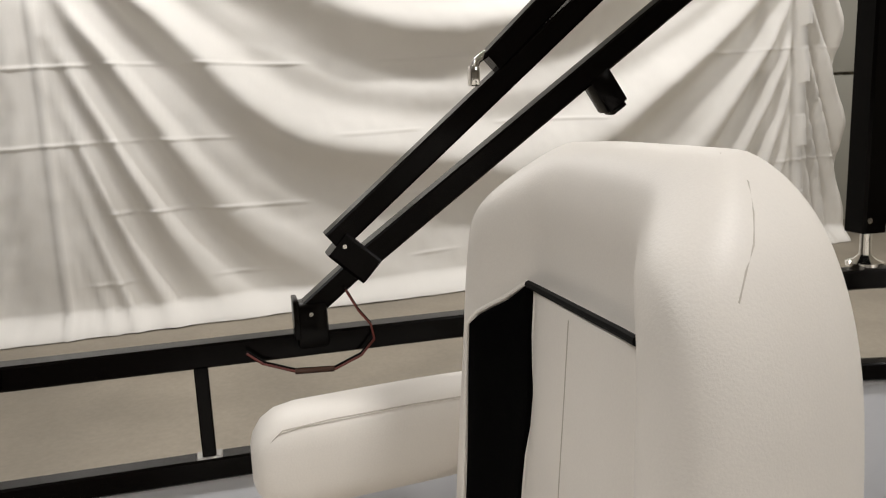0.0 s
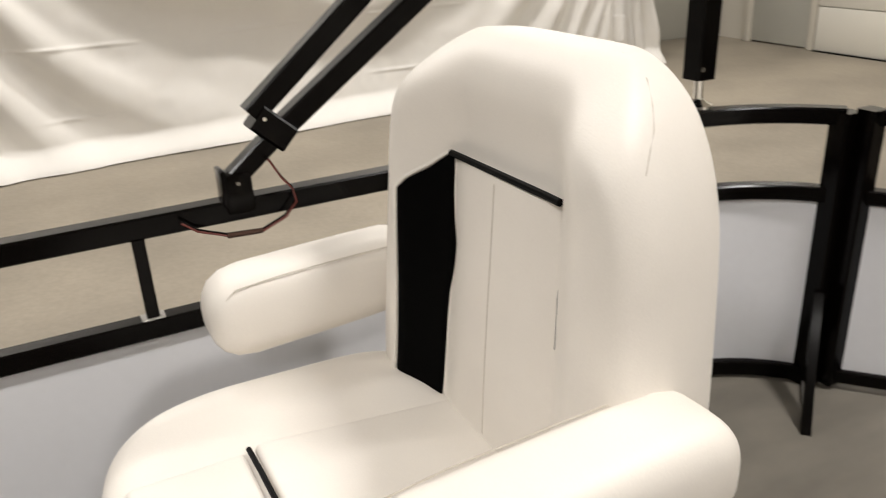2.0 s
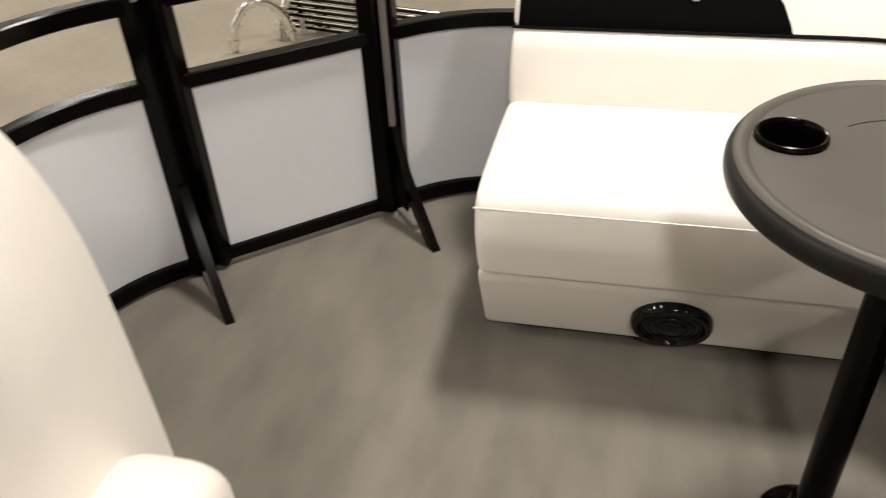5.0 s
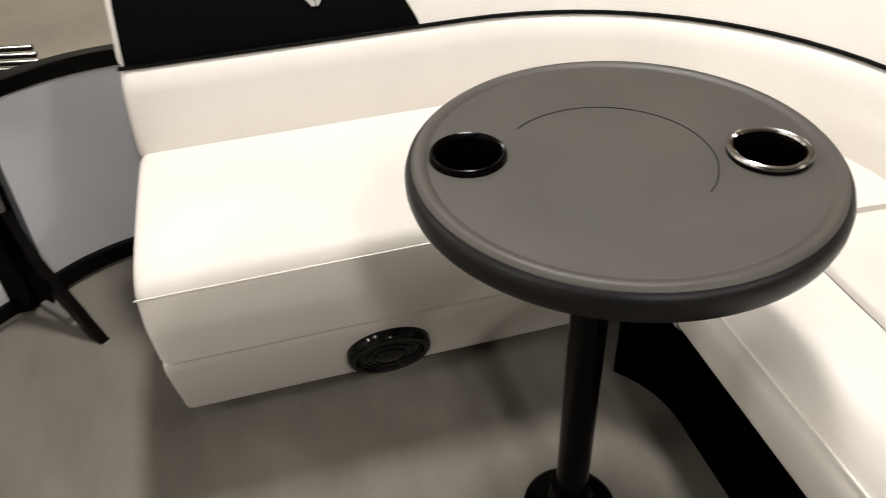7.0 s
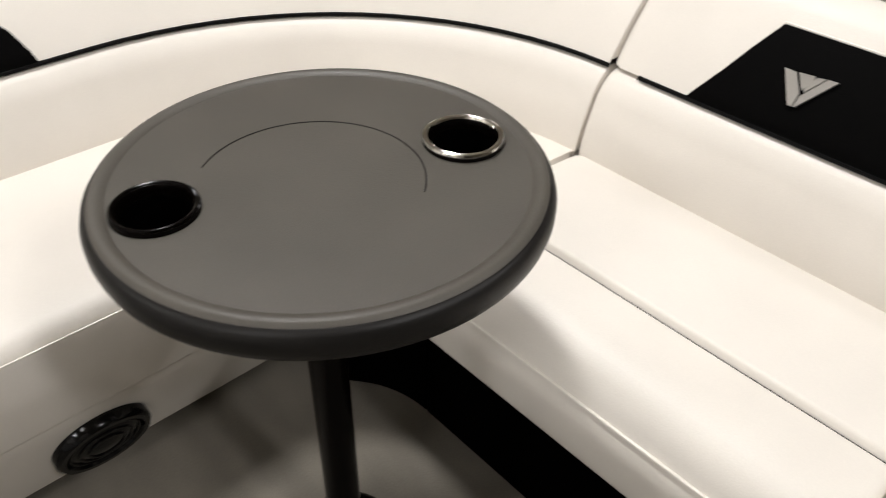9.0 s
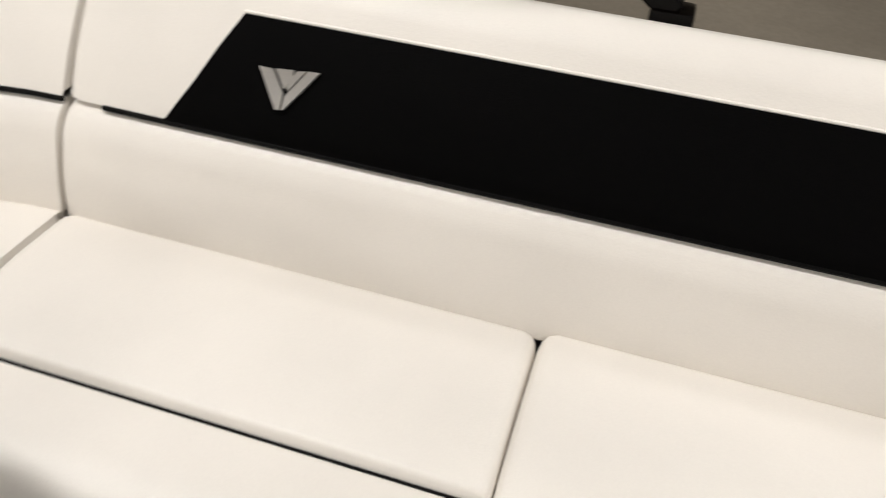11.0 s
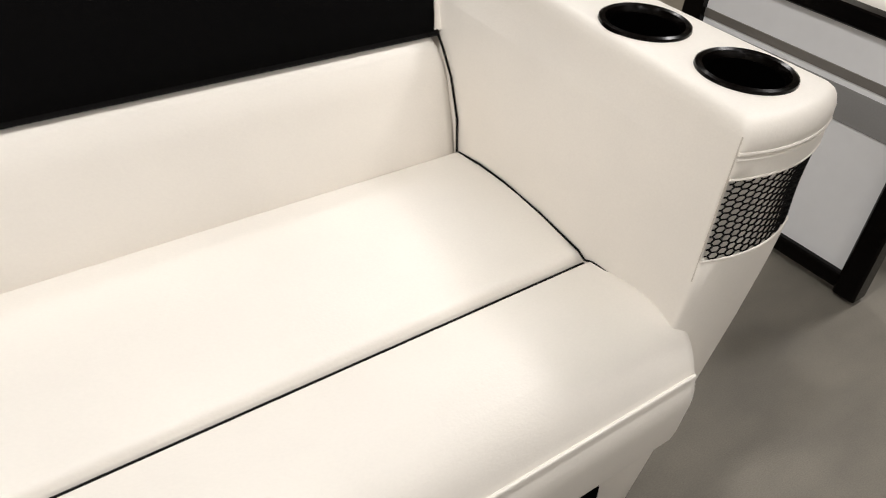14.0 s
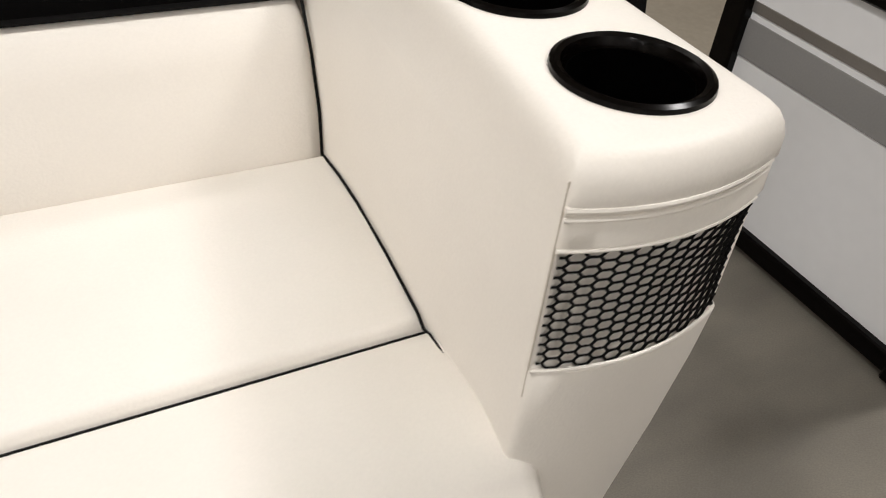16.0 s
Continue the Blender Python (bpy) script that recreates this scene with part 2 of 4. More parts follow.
# the white backdrop curtain
def curtain():
    bm = bmesh.new()
    nx, nz = 380, 330
    x0, x1, z0, z1 = -6.0, 8.66, FLOOR, 3.6
    grid = []
    for i in range(nx + 1):
        col = []
        u = i / nx
        for k in range(nz + 1):
            v = k / nz
            z = z0 + (z1 - z0) * v
            x = x0 + (x1 - x0) * u
            x += -0.35 * v * smoothstep(0.9, 1.0, u)
            y = 7.45 + 0.085 * (x - 0.3)
            # nested swags hanging between hooks
            d = 0.0
            for xm, hw, ph, full in ((-3.6, 3.9, 0.4, 0.3), (4.1, 3.85, 0.0, 1.0), (9.9, 2.0, 1.3, 1.0)):
                q = (x - xm) / hw
                if abs(q) < 1:
                    sag = (3.7 - z) / (1 - 0.72 * q * q)
                    sag += 0.35 * noise.noise((x * 0.45, z * 0.5, xm))
                    edge = smoothstep(1.0, 0.80, abs(q))
                    for lam, amp in ((1.45, 0.21), (0.80, 0.06 * smoothstep(0.95, 0.6, abs(q)))):
                        w = 0.5 + 0.5 * math.sin(2 * math.pi * sag / lam + ph)
                        d += amp * full * (w ** 1.6) * edge * (1 - 0.55 * smoothstep(2.6, 4.4, 3.7 - z))
                    d += (0.17 + 0.05 * math.sin(x * 11.0 + z * 0.4) + 0.03 * math.sin(x * 23.0)) * full * (1.0 if q > 0 else 0.35) * (1 - edge)
            d += 0.05 * noise.noise((x * 0.7, z * 0.9, 3.1)) + 0.025 * noise.noise((x * 2.3, z * 2.0, 7.7)) + 0.006 * noise.noise((x * 9, z * 8, 1.7))
            # fold lines left by packing
            for zc in (-0.35, 0.25, 0.85, 1.48, 2.1):
                g = (z - zc - 0.02 * math.sin(x * 1.7)) / 0.011
                d += 0.013 * math.exp(-g * g) * smoothstep(0.0, 0.15, noise.noise((x * 0.9, zc * 9, 0)))
            # the foot runs out over the floor
            foot = smoothstep(0.22, 0.0, z - FLOOR)
            y -= d * (1 - 0.6 * foot) + foot * 0.22
            col.append(bm.verts.new((x, y, max(z, FLOOR + 0.006 + 0.02 * abs(noise.noise((x * 3, z, 0)))))))
        grid.append(col)
    for i in range(nx):
        for k in range(nz):
            bm.faces.new((grid[i][k], grid[i + 1][k], grid[i + 1][k + 1], grid[i][k + 1]))
    ob = part("curtain", bm, M_CLOTH, smooth=180, recalc=False)
    sol = ob.modifiers.new("thick", "SOLIDIFY")
    sol.thickness = 0.004
    return tagged(ob, "large creased white cloth backdrop hanging in folds", "curtain")


curtain()

# ---- the deck ----
PORT, STAR, BOW = 1.505, -0.975, 3.64


def arc(cx, cy, r, a0, a1, n=10):
    return [(cx + r * math.cos(radians(a0 + (a1 - a0) * k / n)), cy + r * math.sin(radians(a0 + (a1 - a0) * k / n))) for k in range(n + 1)]


# fence line, from aft on the port side round the bow: straight, bend, slanted gate, bend, straight, bend, starboard
RB = 0.42
port_bend = arc(2.79, PORT - RB, RB, 90, 41, 8)
bow_bend = arc(BOW - RB, 0.585, RB, 41, 0, 8)
star_bend = arc(BOW - 0.85, STAR + 0.85, 0.85, 0, -90, 12)
GL = (Vector(bow_bend[0]) - Vector(port_bend[-1])).normalized()
GP1, GP2 = tuple(Vector(port_bend[-1]) + GL * 0.052), tuple(Vector(bow_bend[0]) - GL * 0.045)
port_bend, bow_bend = port_bend + [GP1], [GP2] + bow_bend
FENCE_P = [(-2.4, PORT), (1.0, PORT), (2.2, PORT)] + port_bend
FENCE_B = bow_bend + [(BOW, 0.2)] + star_bend + [(1.6, STAR), (1.07, STAR)]
outline = [(-2.5, PORT)] + FENCE_P[1:] + FENCE_B + [(-2.5, STAR)]
grow = [(x + (0.07 if x > 2.8 else 0), y + (0.07 if y > 0 else -0.07)) for x, y in outline]
bm = bmesh.new()
loft(bm, [[(x, y, -0.09) for x, y in grow], [(x, y, 0.0) for x, y in grow]])
tagged(part("floor", bm, M_DECK), "taupe woven vinyl boat deck", "deck", kind="structure")
for py in (PORT - 0.30, STAR + 0.30):
    bm = bmesh.new()
    tube(bm, [(-2.6, py, -0.42), (2.9, py, -0.42), (3.4, py, -0.36), (3.7, py, -0.22)], 0.31, 24)
    tagged(part("pontoon", bm, M_PANEL), "round aluminium pontoon under the deck", "pontoon", "pontoons")

TR = 0.0155  # half the width of a fence tube


def rail(bm, line, z, r=TR, flat=1.0):
    return tube(bm, [(x, y, z) for x, y in densify(line, 0.25, False)], r, square=True, flat=flat)


def skin(bm, line, z0, z1, t=0.004):
    """A thin sheet standing on a line."""
    line = densify(line, 0.2, False)
    nrm = []
    for i, p in enumerate(line):
        d = Vector(line[min(i + 1, len(line) - 1)]) - Vector(line[max(i - 1, 0)])
        nrm.append(Vector((-d.y, d.x)).normalized() * t)
    rings = [[(x - n.x, y - n.y, z0), (x + n.x, y + n.y, z0), (x + n.x, y + n.y, z1), (x - n.x, y - n.y, z1)] for (x, y), n in zip(line, nrm)]
    return loft(bm, rings)


def along(line, s):
    """The place at s metres along a line."""
    for a, b in zip(line, line[1:]):
        d = math.dist(a, b)
        if s <= d:
            return (a[0] + (b[0] - a[0]) * s / d, a[1] + (b[1] - a[1]) * s / d)
        s -= d
    return line[-1]


Z_TOP, Z_MID, Z_BOT = 0.690, 0.506, 0.028


def fence(name, line, posts, label, studs=(), end_hoop=False):
    f = thing(name, line[0][0], line[0][1], 0, label, "railing", "deck railings")
    tops = [(x, y, Z_TOP) for x, y in densify(line, 0.25, False)]
    if end_hoop:
        x, y = line[-1]
        tops += [(x - 0.10, y, Z_TOP - 0.012), (x - 0.19, y, Z_TOP - 0.05), (x - 0.26, y, Z_TOP - 0.11), (x - 0.31, y, Z_TOP - 0.20), (x - 0.33, y, Z_TOP - 0.32), (x - 0.335, y, 0.0)]
    bm = bmesh.new()
    tube(bm, tops, 0.019, square=True)
    part("top_rail", bm, M_TUBE, f)
    bm = bmesh.new()
    rail(bm, line, Z_MID, 0.018)
    part("middle_rail", bm, M_TUBE, f)
    bm = bmesh.new()
    rail(bm, line, Z_BOT, 0.021)
    part("bottom_rail", bm, M_TUBE, f)
    bm = bmesh.new()
    skin(bm, line, Z_BOT + 0.01, Z_MID - 0.01)
    part("skin", bm, M_PANEL, f, "pale grey aluminium sheet")
    for x, y in posts:
        bm = bmesh.new()
        tube(bm, [(x, y, 0.0), (x, y, Z_TOP + 0.01)], 0.025, square=True)
        part("post", bm, M_TUBE, f)
    for x, y in studs:
        bm = bmesh.new()
        tube(bm, [(x, y, Z_MID + 0.012), (x, y, Z_TOP - 0.01)], 0.0105, square=True)
        part("stud", bm, M_TUBE, f)
        bm = bmesh.new()
        box(bm, x - 0.02, x + 0.02, y - 0.015, y + 0.015, Z_MID + 0.015, Z_MID + 0.02, 0.002, 1)
        part("weld_plate", bm, M_GREYMETAL, f)
    return f


fence("railing", FENCE_P, [(-2.4, PORT), (0.2, PORT), GP1], "black tube railing with pale grey aluminium skin beside the chair", studs=[(0.95, PORT), (1.652, PORT), (2.38, PORT)])
fence("railing", FENCE_B, [GP2, (1.7, STAR)], "black tube railing with pale grey skin curving round the bow", studs=[(3.5, -0.55), (2.4, STAR)], end_hoop=True)


def gate(name, a, b, label, stripes=False):
    """A framed gate leaf from a to b."""
    g = thing(name, a[0], a[1], 0, label, "gate", "gates")
    a, b = Vector(a), Vector(b)
    u = (b - a).normalized()
    w = Vector((-u.y, u.x))
    line = [tuple(a), tuple(b)]
    for p in (a, b):
        bm = bmesh.new()
        tube(bm, [(p.x, p.y, 0.012), (p.x, p.y, Z_TOP + 0.018)], 0.0235, square=True)
        part("stile", bm, M_TUBE, g)
    for nm, z in (("top_rail", Z_TOP), ("middle_rail", Z_MID), ("bottom_rail", Z_BOT + 0.006)):
        bm = bmesh.new()
        rail(bm, line, z, 0.0175)
        part(nm, bm, M_TUBE, g)
    bm = bmesh.new()
    skin(bm, line, Z_BOT + 0.01, Z_MID - 0.005)
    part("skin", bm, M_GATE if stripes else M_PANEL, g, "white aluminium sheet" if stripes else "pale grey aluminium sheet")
    if stripes:
        for z0, z1, mt, nm in ((0.397, 0.414, M_GREYMETAL, "dark_stripe"), (0.321, 0.384, M_GREYBAND, "grey_stripe")):
            bm = bmesh.new()
            skin(bm, [tuple(a + u * 0.018), tuple(b - u * 0.018)], z0, z1, 0.0065)
            part(nm, bm, mt, g)
    return g


gu = (Vector(GP2) - Vector(GP1)).normalized()
gate("gate", tuple(Vector(GP1) + gu * 0.051), tuple(Vector(GP2) - gu * 0.043), "closed bow gate with black tube frame and pale skin")
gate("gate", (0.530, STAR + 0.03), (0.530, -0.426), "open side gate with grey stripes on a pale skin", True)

gn = Vector((gu.y, -gu.x))  # towards the deck
if gn.x > 0:
    gn = -gn
for p, lift in ((Vector(GP1) + gu * 0.0, 0.0), (Vector(GP2) - gu * 0.016, 1.0)):
    s = thing("gate_brace", p.x, p.y, 0, "flat black steel brace from gate post to deck", "brace", "gate braces")
    w = gu * 0.011
    q0, q1 = p + gn * 0.026, p + gn * 0.232
    bm = bmesh.new()
    prof = [(q0, 0.27), (q0 + gn * 0.016, 0.27), (q0 + gn * 0.066, 0.16), (q1, 0.012), (q1 + gn * 0.012, 0.0), (q1 - gn * 0.03, 0.0), (q0 + gn * 0.035, 0.13), (q0, 0.16)]
    loft(bm, [[(v.x - w.x, v.y - w.y, z) for v, z in prof], [(v.x + w.x, v.y + w.y, z) for v, z in prof]])
    part("strut", bm, M_TUBE, s)
    bm = bmesh.new()
    tube(bm, [(q0.x, q0.y, 0.008), (q0.x + gn.x * 0.10, q0.y + gn.y * 0.10, 0.008)], 0.008, square=True)
    part("foot_bar", bm, M_GREYMETAL, s)
    if lift:
        bm = bmesh.new()
        tube(bm, [(q0.x, q0.y, 0.25), (q0.x, q0.y, 0.64)], 0.008, square=True)
        part("latch_bar", bm, M_GREYMETAL, s)

# ---- bimini frame on the port rail ----
BY = PORT - 0.005
bim = thing("bimini", 1.825, BY, 0.70, "folding black tube frame of a boat top, leaning on its bracket", "boat top")
bm = bmesh.new()
box(bm, 1.801, 1.850, BY - 0.022, BY + 0.022, 0.684, 0.757, 0.007)
part("bracket", bm, M_TUBE, bim)
bm = bmesh.new()
box(bm, 1.797, 1.806, BY - 0.024, BY + 0.024, 0.70, 0.764, 0.003)
part("back_plate", bm, M_TUBE, bim)
bm = bmesh.new()
tube(bm, [(1.824, BY, 0.745), (1.916, BY, 0.818)], 0.0165, square=True)
part("stub", bm, M_TUBE, bim)
bm = bmesh.new()
tube(bm, [(1.872, BY, 0.845), (1.924, BY, 0.797)], 0.0235, square=True)
part("joint", bm, M_TUBE, bim)
d1 = Vector((2.300 - 1.868, 0, 1.206 - 0.848)).normalized()
d2 = Vector((2.460 - 1.920, 0, 1.205 - 0.820)).normalized()
for p, d in ((Vector((1.866, BY, 0.8465)), d1), (Vector((1.915, BY, 0.8165)), d2)):
    bm = bmesh.new()
    tube(bm, [p, p + d * 1.6], 0.0185, square=True)
    part("arm", bm, M_TUBE, bim)
bm = bmesh.new()
p3 = Vector((2.135, BY, 1.112))
tube(bm, [p3, p3 + Vector((0.105, 0, 0.0965)).normalized() * 1.2], 0.0185, square=True)
part("sleeve", bm, M_TUBE, bim)
bm = bmesh.new()
tube(bm, [(2.104, BY - 0.006, 1.092), (2.110, BY - 0.008, 1.115), (2.128, BY - 0.004, 1.126)], 0.007)
box(bm, 2.098, 2.114, BY - 0.016, BY + 0.006, 1.076, 1.108, 0.004)
part("hinge", bm, M_CHROME, bim, "chrome hinge fitting")
mclip = Matrix.Translation((2.331, BY, 1.062)) @ Matrix.Rotation(radians(-33), 4, "Y")
bm = bmesh.new()
box(bm, -0.021, 0.021, -0.02, 0.02, -0.034, 0.03, 0.004, 2, mclip)
box(bm, -0.014, 0.016, -0.016, 0.016, -0.042, -0.03, 0.003, 2, mclip)
part("clip", bm, M_TUBE, bim)
for px, pz in ((1.8235, 0.741), (1.882, 0.842)):
    bm = bmesh.new()
    tube(bm, [(px, BY - 0.028, pz), (px, BY - 0.019, pz)], 0.0035, 8)
    part("rivet", bm, M_CHROME, bim)

wire = thing("cable", 1.8, BY - 0.03, 0.7, "thin red and brown cable hanging from the rail", "cable")
wp = [(1.722, 0.692), (1.745, 0.673), (1.792, 0.655), (1.854, 0.651), (1.896, 0.668), (1.918, 0.692), (1.914, 0.716), (1.896, 0.740), (1.878, 0.775)]
for off, mt in ((0.0, M_WIRE), (0.004, M_PIPE)):
    bm = bmesh.new()
    tube(bm, [(x, BY - 0.032 + off, z + off * 0.6) for x, z in wp], 0.0019, 6)
    part("strand", bm, mt, wire)
bm = bmesh.new()
tube(bm, [(1.792, BY - 0.032, 0.6545), (1.852, BY - 0.032, 0.6515)], 0.0045, 8)
part("connector", bm, M_BROWN, wire)

clampt = thing("rail_clamp", 1.345, PORT - 0.03, 0.69, "black plastic clamp on the top rail", "clamp")
bm = bmesh.new()
box(bm, 1.27, 1.372, PORT - 0.06, PORT - 0.018, 0.655, 0.722, 0.012, 3)
part("body", bm, M_TUBE, clampt)

strut = thing("support_pole", 2.885, PORT + 0.02, 0.71, "upright black square pole on a chrome deck fitting", "pole")
bm = bmesh.new()
tube(bm, [(2.885, PORT + 0.012, 0.775), (2.905, PORT + 0.012, 2.2)], 0.027, square=True)
part("pole", bm, M_TUBE, strut)
bm = bmesh.new()
tube(bm, [(2.945, PORT + 0.03, 1.06), (2.965, PORT + 0.03, 2.2)], 0.024, square=True)
part("second_pole", bm, M_TUBE, strut)
bm = bmesh.new()
lathe(bm, [(0.034, 0.709), (0.034, 0.716), (0.02, 0.722), (0.011, 0.73), (0.010, 0.785)], 2.888, PORT + 0.012, 20)
part("foot", bm, M_CHROME, strut, "polished chrome fitting")
bm = bmesh.new()
tube(bm, [(2.87, PORT - 0.016, 0.80), (2.87, PORT - 0.0135, 0.80)], 0.006, 8)
part("bolt", bm, M_CHROME, strut)
bm = bmesh.new()
box(bm, 2.955, 2.968, PORT - 0.01, PORT + 0.006, 1.02, 1.055, 0.003)
part("latch", bm, M_CHROME, strut)

# bracket of the same frame on the starboard rail
sb = thing("bimini_bracket", 1.99, STAR, 0.70, "black folding frame bracket on the far railing", "bracket")
bm = bmesh.new()
box(bm, 1.96, 2.015, STAR - 0.022, STAR + 0.022, 0.684, 0.748, 0.006)
part("bracket", bm, M_TUBE, sb)
bm = bmesh.new()
tube(bm, [(1.987, STAR, 0.744), (2.06, STAR, 0.80), (2.58, STAR, 1.20)], 0.0165, square=True)
part("arm", bm, M_TUBE, sb)


# ---- the lounges ----
JA, JB, CX, CY, CR = 3.323, -0.679, 2.748, -0.104, 0.575
SEAM_X, SEAM_M, ARM_X = 2.746, 2.051, 1.349


def stations(y_end, x_end, step=0.06):
    """Places along the back of the seat, with the way to the front and the depth there."""
    out = []
    n = int((y_end - CY) / step)
    for k in range(n):
        out.append(((JA, y_end + (CY - y_end) * k / n), (-1, 0), 1.0))
    for k in range(19):
        a = radians(-90 * k / 18)
        out.append(((CX + CR * math.cos(a), CY + CR * math.sin(a)), (-math.cos(a), -math.sin(a)), 1.0))
    out.append(((x_end, JB), (0, 1), 1.0))
    return out


def straight(x0, x1, step=0.06):
    n = max(2, int(abs(x1 - x0) / step))
    return [((x0 + (x1 - x0) * k / n, JB), (0, 1), 1.0) for k in range(n + 1)]


def place(st, d, z):
    (x, y), (fx, fy), k = st
    d = d * k if d > 0 else d
    return (x + fx * d, y + fy * d, z)


def cushion(bm, st, profile, puff=0.018):
    """A stuffed body over stations, with rounded ends."""
    cd = sum(p[0] for p in profile) / len(profile)
    cz = sum(p[1] for p in profile) / len(profile)
    hd = (max(p[0] for p in profile) - min(p[0] for p in profile)) / 2
    hz = (max(p[1] for p in profile) - min(p[1] for p in profile)) / 2

    def ring(s, shrink):
        kd, kz = 1 - shrink / hd, 1 - shrink / hz
        return [place(s, cd + (d - cd) * kd, cz + (z - cz) * kz) for d, z in profile]

    def step_in(a, b, dist):
        (ax, ay), (bx, by) = a[0], b[0]
        length = math.dist((ax, ay), (bx, by))
        u = dist / length
        return ((ax + (bx - ax) * u, ay + (by - ay) * u), a[1], a[2])

    rings = []
    ends = [(0, 1.0), (0.15, 0.5), (0.45, 0.17), (1.0, 0.0)]
    rings += [ring(step_in(st[0], st[1], puff * q), puff * s) for q, s in ends]
    rings += [ring(s, 0) for s in st[1:-1]]
    rings += [ring(step_in(st[-1], st[-2], puff * q), puff * s) for q, s in reversed(ends)]
    return loft(bm, rings)


SEAT = densify(fillet([(-0.003, 0.26), (-0.003, 0.4325), (0.10, 0.442), (0.240, 0.4375), (0.2505, 0.420), (0.259, 0.4385), (0.345, 0.450), (0.398, 0.430), (0.4255, 0.365), (0.420, 0.287), (0.37, 0.272)],
                      [0.01, 0.013, 0.03, 0.006, 0.004, 0.006, 0.04, 0.035, 0.02, 0.012, 0.01]), 0.05)
SEAT_A = densify(fillet([(-0.003, 0.26), (-0.003, 0.4325), (0.10, 0.440), (0.25, 0.445), (0.36, 0.443), (0.412, 0.428), (0.424, 0.35), (0.402, 0.252), (0.36, 0.245)],
                        [0.01, 0.012, 0.03, 0.03, 0.03, 0.03, 0.02, 0.012, 0.01]), 0.05)
BASE = fillet([(0.012, 0.030), (0.012, 0.250), (0.388, 0.252), (0.384, 0.225), (0.310, 0.048), (0.29, 0.040)], [0, 0, 0.01, 0.02, 0.02, 0.01])
PLINTH = [(0.03, 0.0), (0.03, 0.044), (0.255, 0.044), (0.255, 0.0)]
LOWBACK = densify(fillet([(0.002, 0.418), (-0.008, 0.47), (-0.038, 0.550), (-0.066, 0.575), (-0.17, 0.575), (-0.17, 0.418)], [0.006, 0.05, 0.03, 0.02, 0.01, 0.01]), 0.04)
FACE = [(-0.066, 0.580), (-0.076, 0.597), (-0.098, 0.630), (-0.126, 0.665), (-0.160, 0.702)]
UPBACK = FACE + [(-0.176, 0.722), (-0.200, 0.742), (-0.228, 0.749), (-0.255, 0.742), (-0.272, 0.722), (-0.275, 0.69), (-0.27, 0.40), (-0.19, 0.40), (-0.178, 0.580)]


def panel_strip(bm, runs, lift=0.0035):
    """A facing on the slope of the upper back; runs(k) gives the stations at the height FACE[k]."""
    rows = []
    for k, (d, z) in enumerate(FACE):
        rows.append([Vector(place(s, d, z)) + Vector((s[1][0] * lift * 0.8, s[1][1] * lift * 0.8, lift * 0.6)) for s in runs(k)])
    back = [[Vector(v) - Vector((0, 0, 0.003)) for v in r] for r in rows]
    n, m = len(rows), len(rows[0])
    vf = [[bm.verts.new(v) for v in r] for r in rows]
    vb = [[bm.verts.new(v) for v in r] for r in back]
    for i in range(n - 1):
        for j in range(m - 1):
            bm.faces.new((vf[i][j], vf[i][j + 1], vf[i + 1][j + 1], vf[i + 1][j]))
            bm.faces.new((vb[i][j], vb[i + 1][j], vb[i + 1][j + 1], vb[i][j + 1]))
    for i in range(n - 1):
        for j in (0, m - 1):
            bm.faces.new((vf[i][j], vf[i + 1][j], vb[i + 1][j], vb[i][j]))
    for j in range(m - 1):
        for i in (0, n - 1):
            bm.faces.new((vf[i][j], vf[i][j + 1], vb[i][j + 1], vb[i][j]))
    return bm


def piping(bm, st, d, z, r=0.0035):
    return tube(bm, [place(s, d, z) for s in st], r, 8)


def emblem(parent, c, u, v, n, size):
    """A silver badge of two nested slanted bars."""
    shapes = [[(-0.50, 0.50), (-0.26, 0.45), (0.02, -0.10), (0.05, -0.50), (-0.03, -0.50)],
              [(-0.22, 0.46), (0.08, 0.45), (0.10, 0.28), (0.03, 0.02), (0.01, 0.0)],
              [(0.12, 0.42), (0.28, 0.44), (0.08, -0.06), (0.05, 0.06)],
              [(0.31, 0.44), (0.50, 0.42), (0.11, -0.50), (0.07, -0.50), (0.06, -0.18)]]
    for sh in shapes:
        bm = bmesh.new()
        loft(bm, [[c + u * (a * size) + v * (b * size * 0.66) + n * h for a, b in sh] for h in (0.0, 0.004)])
        part("emblem_bar", bm, M_SILVER, parent, smooth=20)


# bow lounge with its rounded corner
la = thing("corner_lounge", JA, 0.2, 0, "cream vinyl corner lounge with black back panel and speaker", "lounge", "lounges")
SA = stations(0.566, SEAM_X + 0.001)
for nm, prof, mt, pf in (("seat_cushion", SEAT_A, M_VINYL, 0.02), ("base", BASE, M_VINYL, 0.012), ("plinth", PLINTH, M_PIPE, 0.004), ("lower_backrest", LOWBACK, M_VINYL, 0.016), ("upper_backrest", UPBACK, M_VINYL, 0.022)):
    bm = bmesh.new()
    st = SA if nm not in ("base", "plinth") else [((JA, 0.566 - 0.816 * q / 14), (-1, 0), 1.0) for q in range(15)]
    cushion(bm, st, prof, pf)
    part(nm, bm, mt, la)
# black base brought forward so its front stands in for floor shade
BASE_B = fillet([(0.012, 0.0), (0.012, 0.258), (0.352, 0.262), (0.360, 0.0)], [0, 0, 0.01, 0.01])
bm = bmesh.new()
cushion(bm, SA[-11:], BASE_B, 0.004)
part("corner_base", bm, M_DARK, la, "black base brought forward to fill the shade under the seat")
bm = bmesh.new()
piping(bm, SA[:-1], -0.0650, 0.5775, 0.0040)
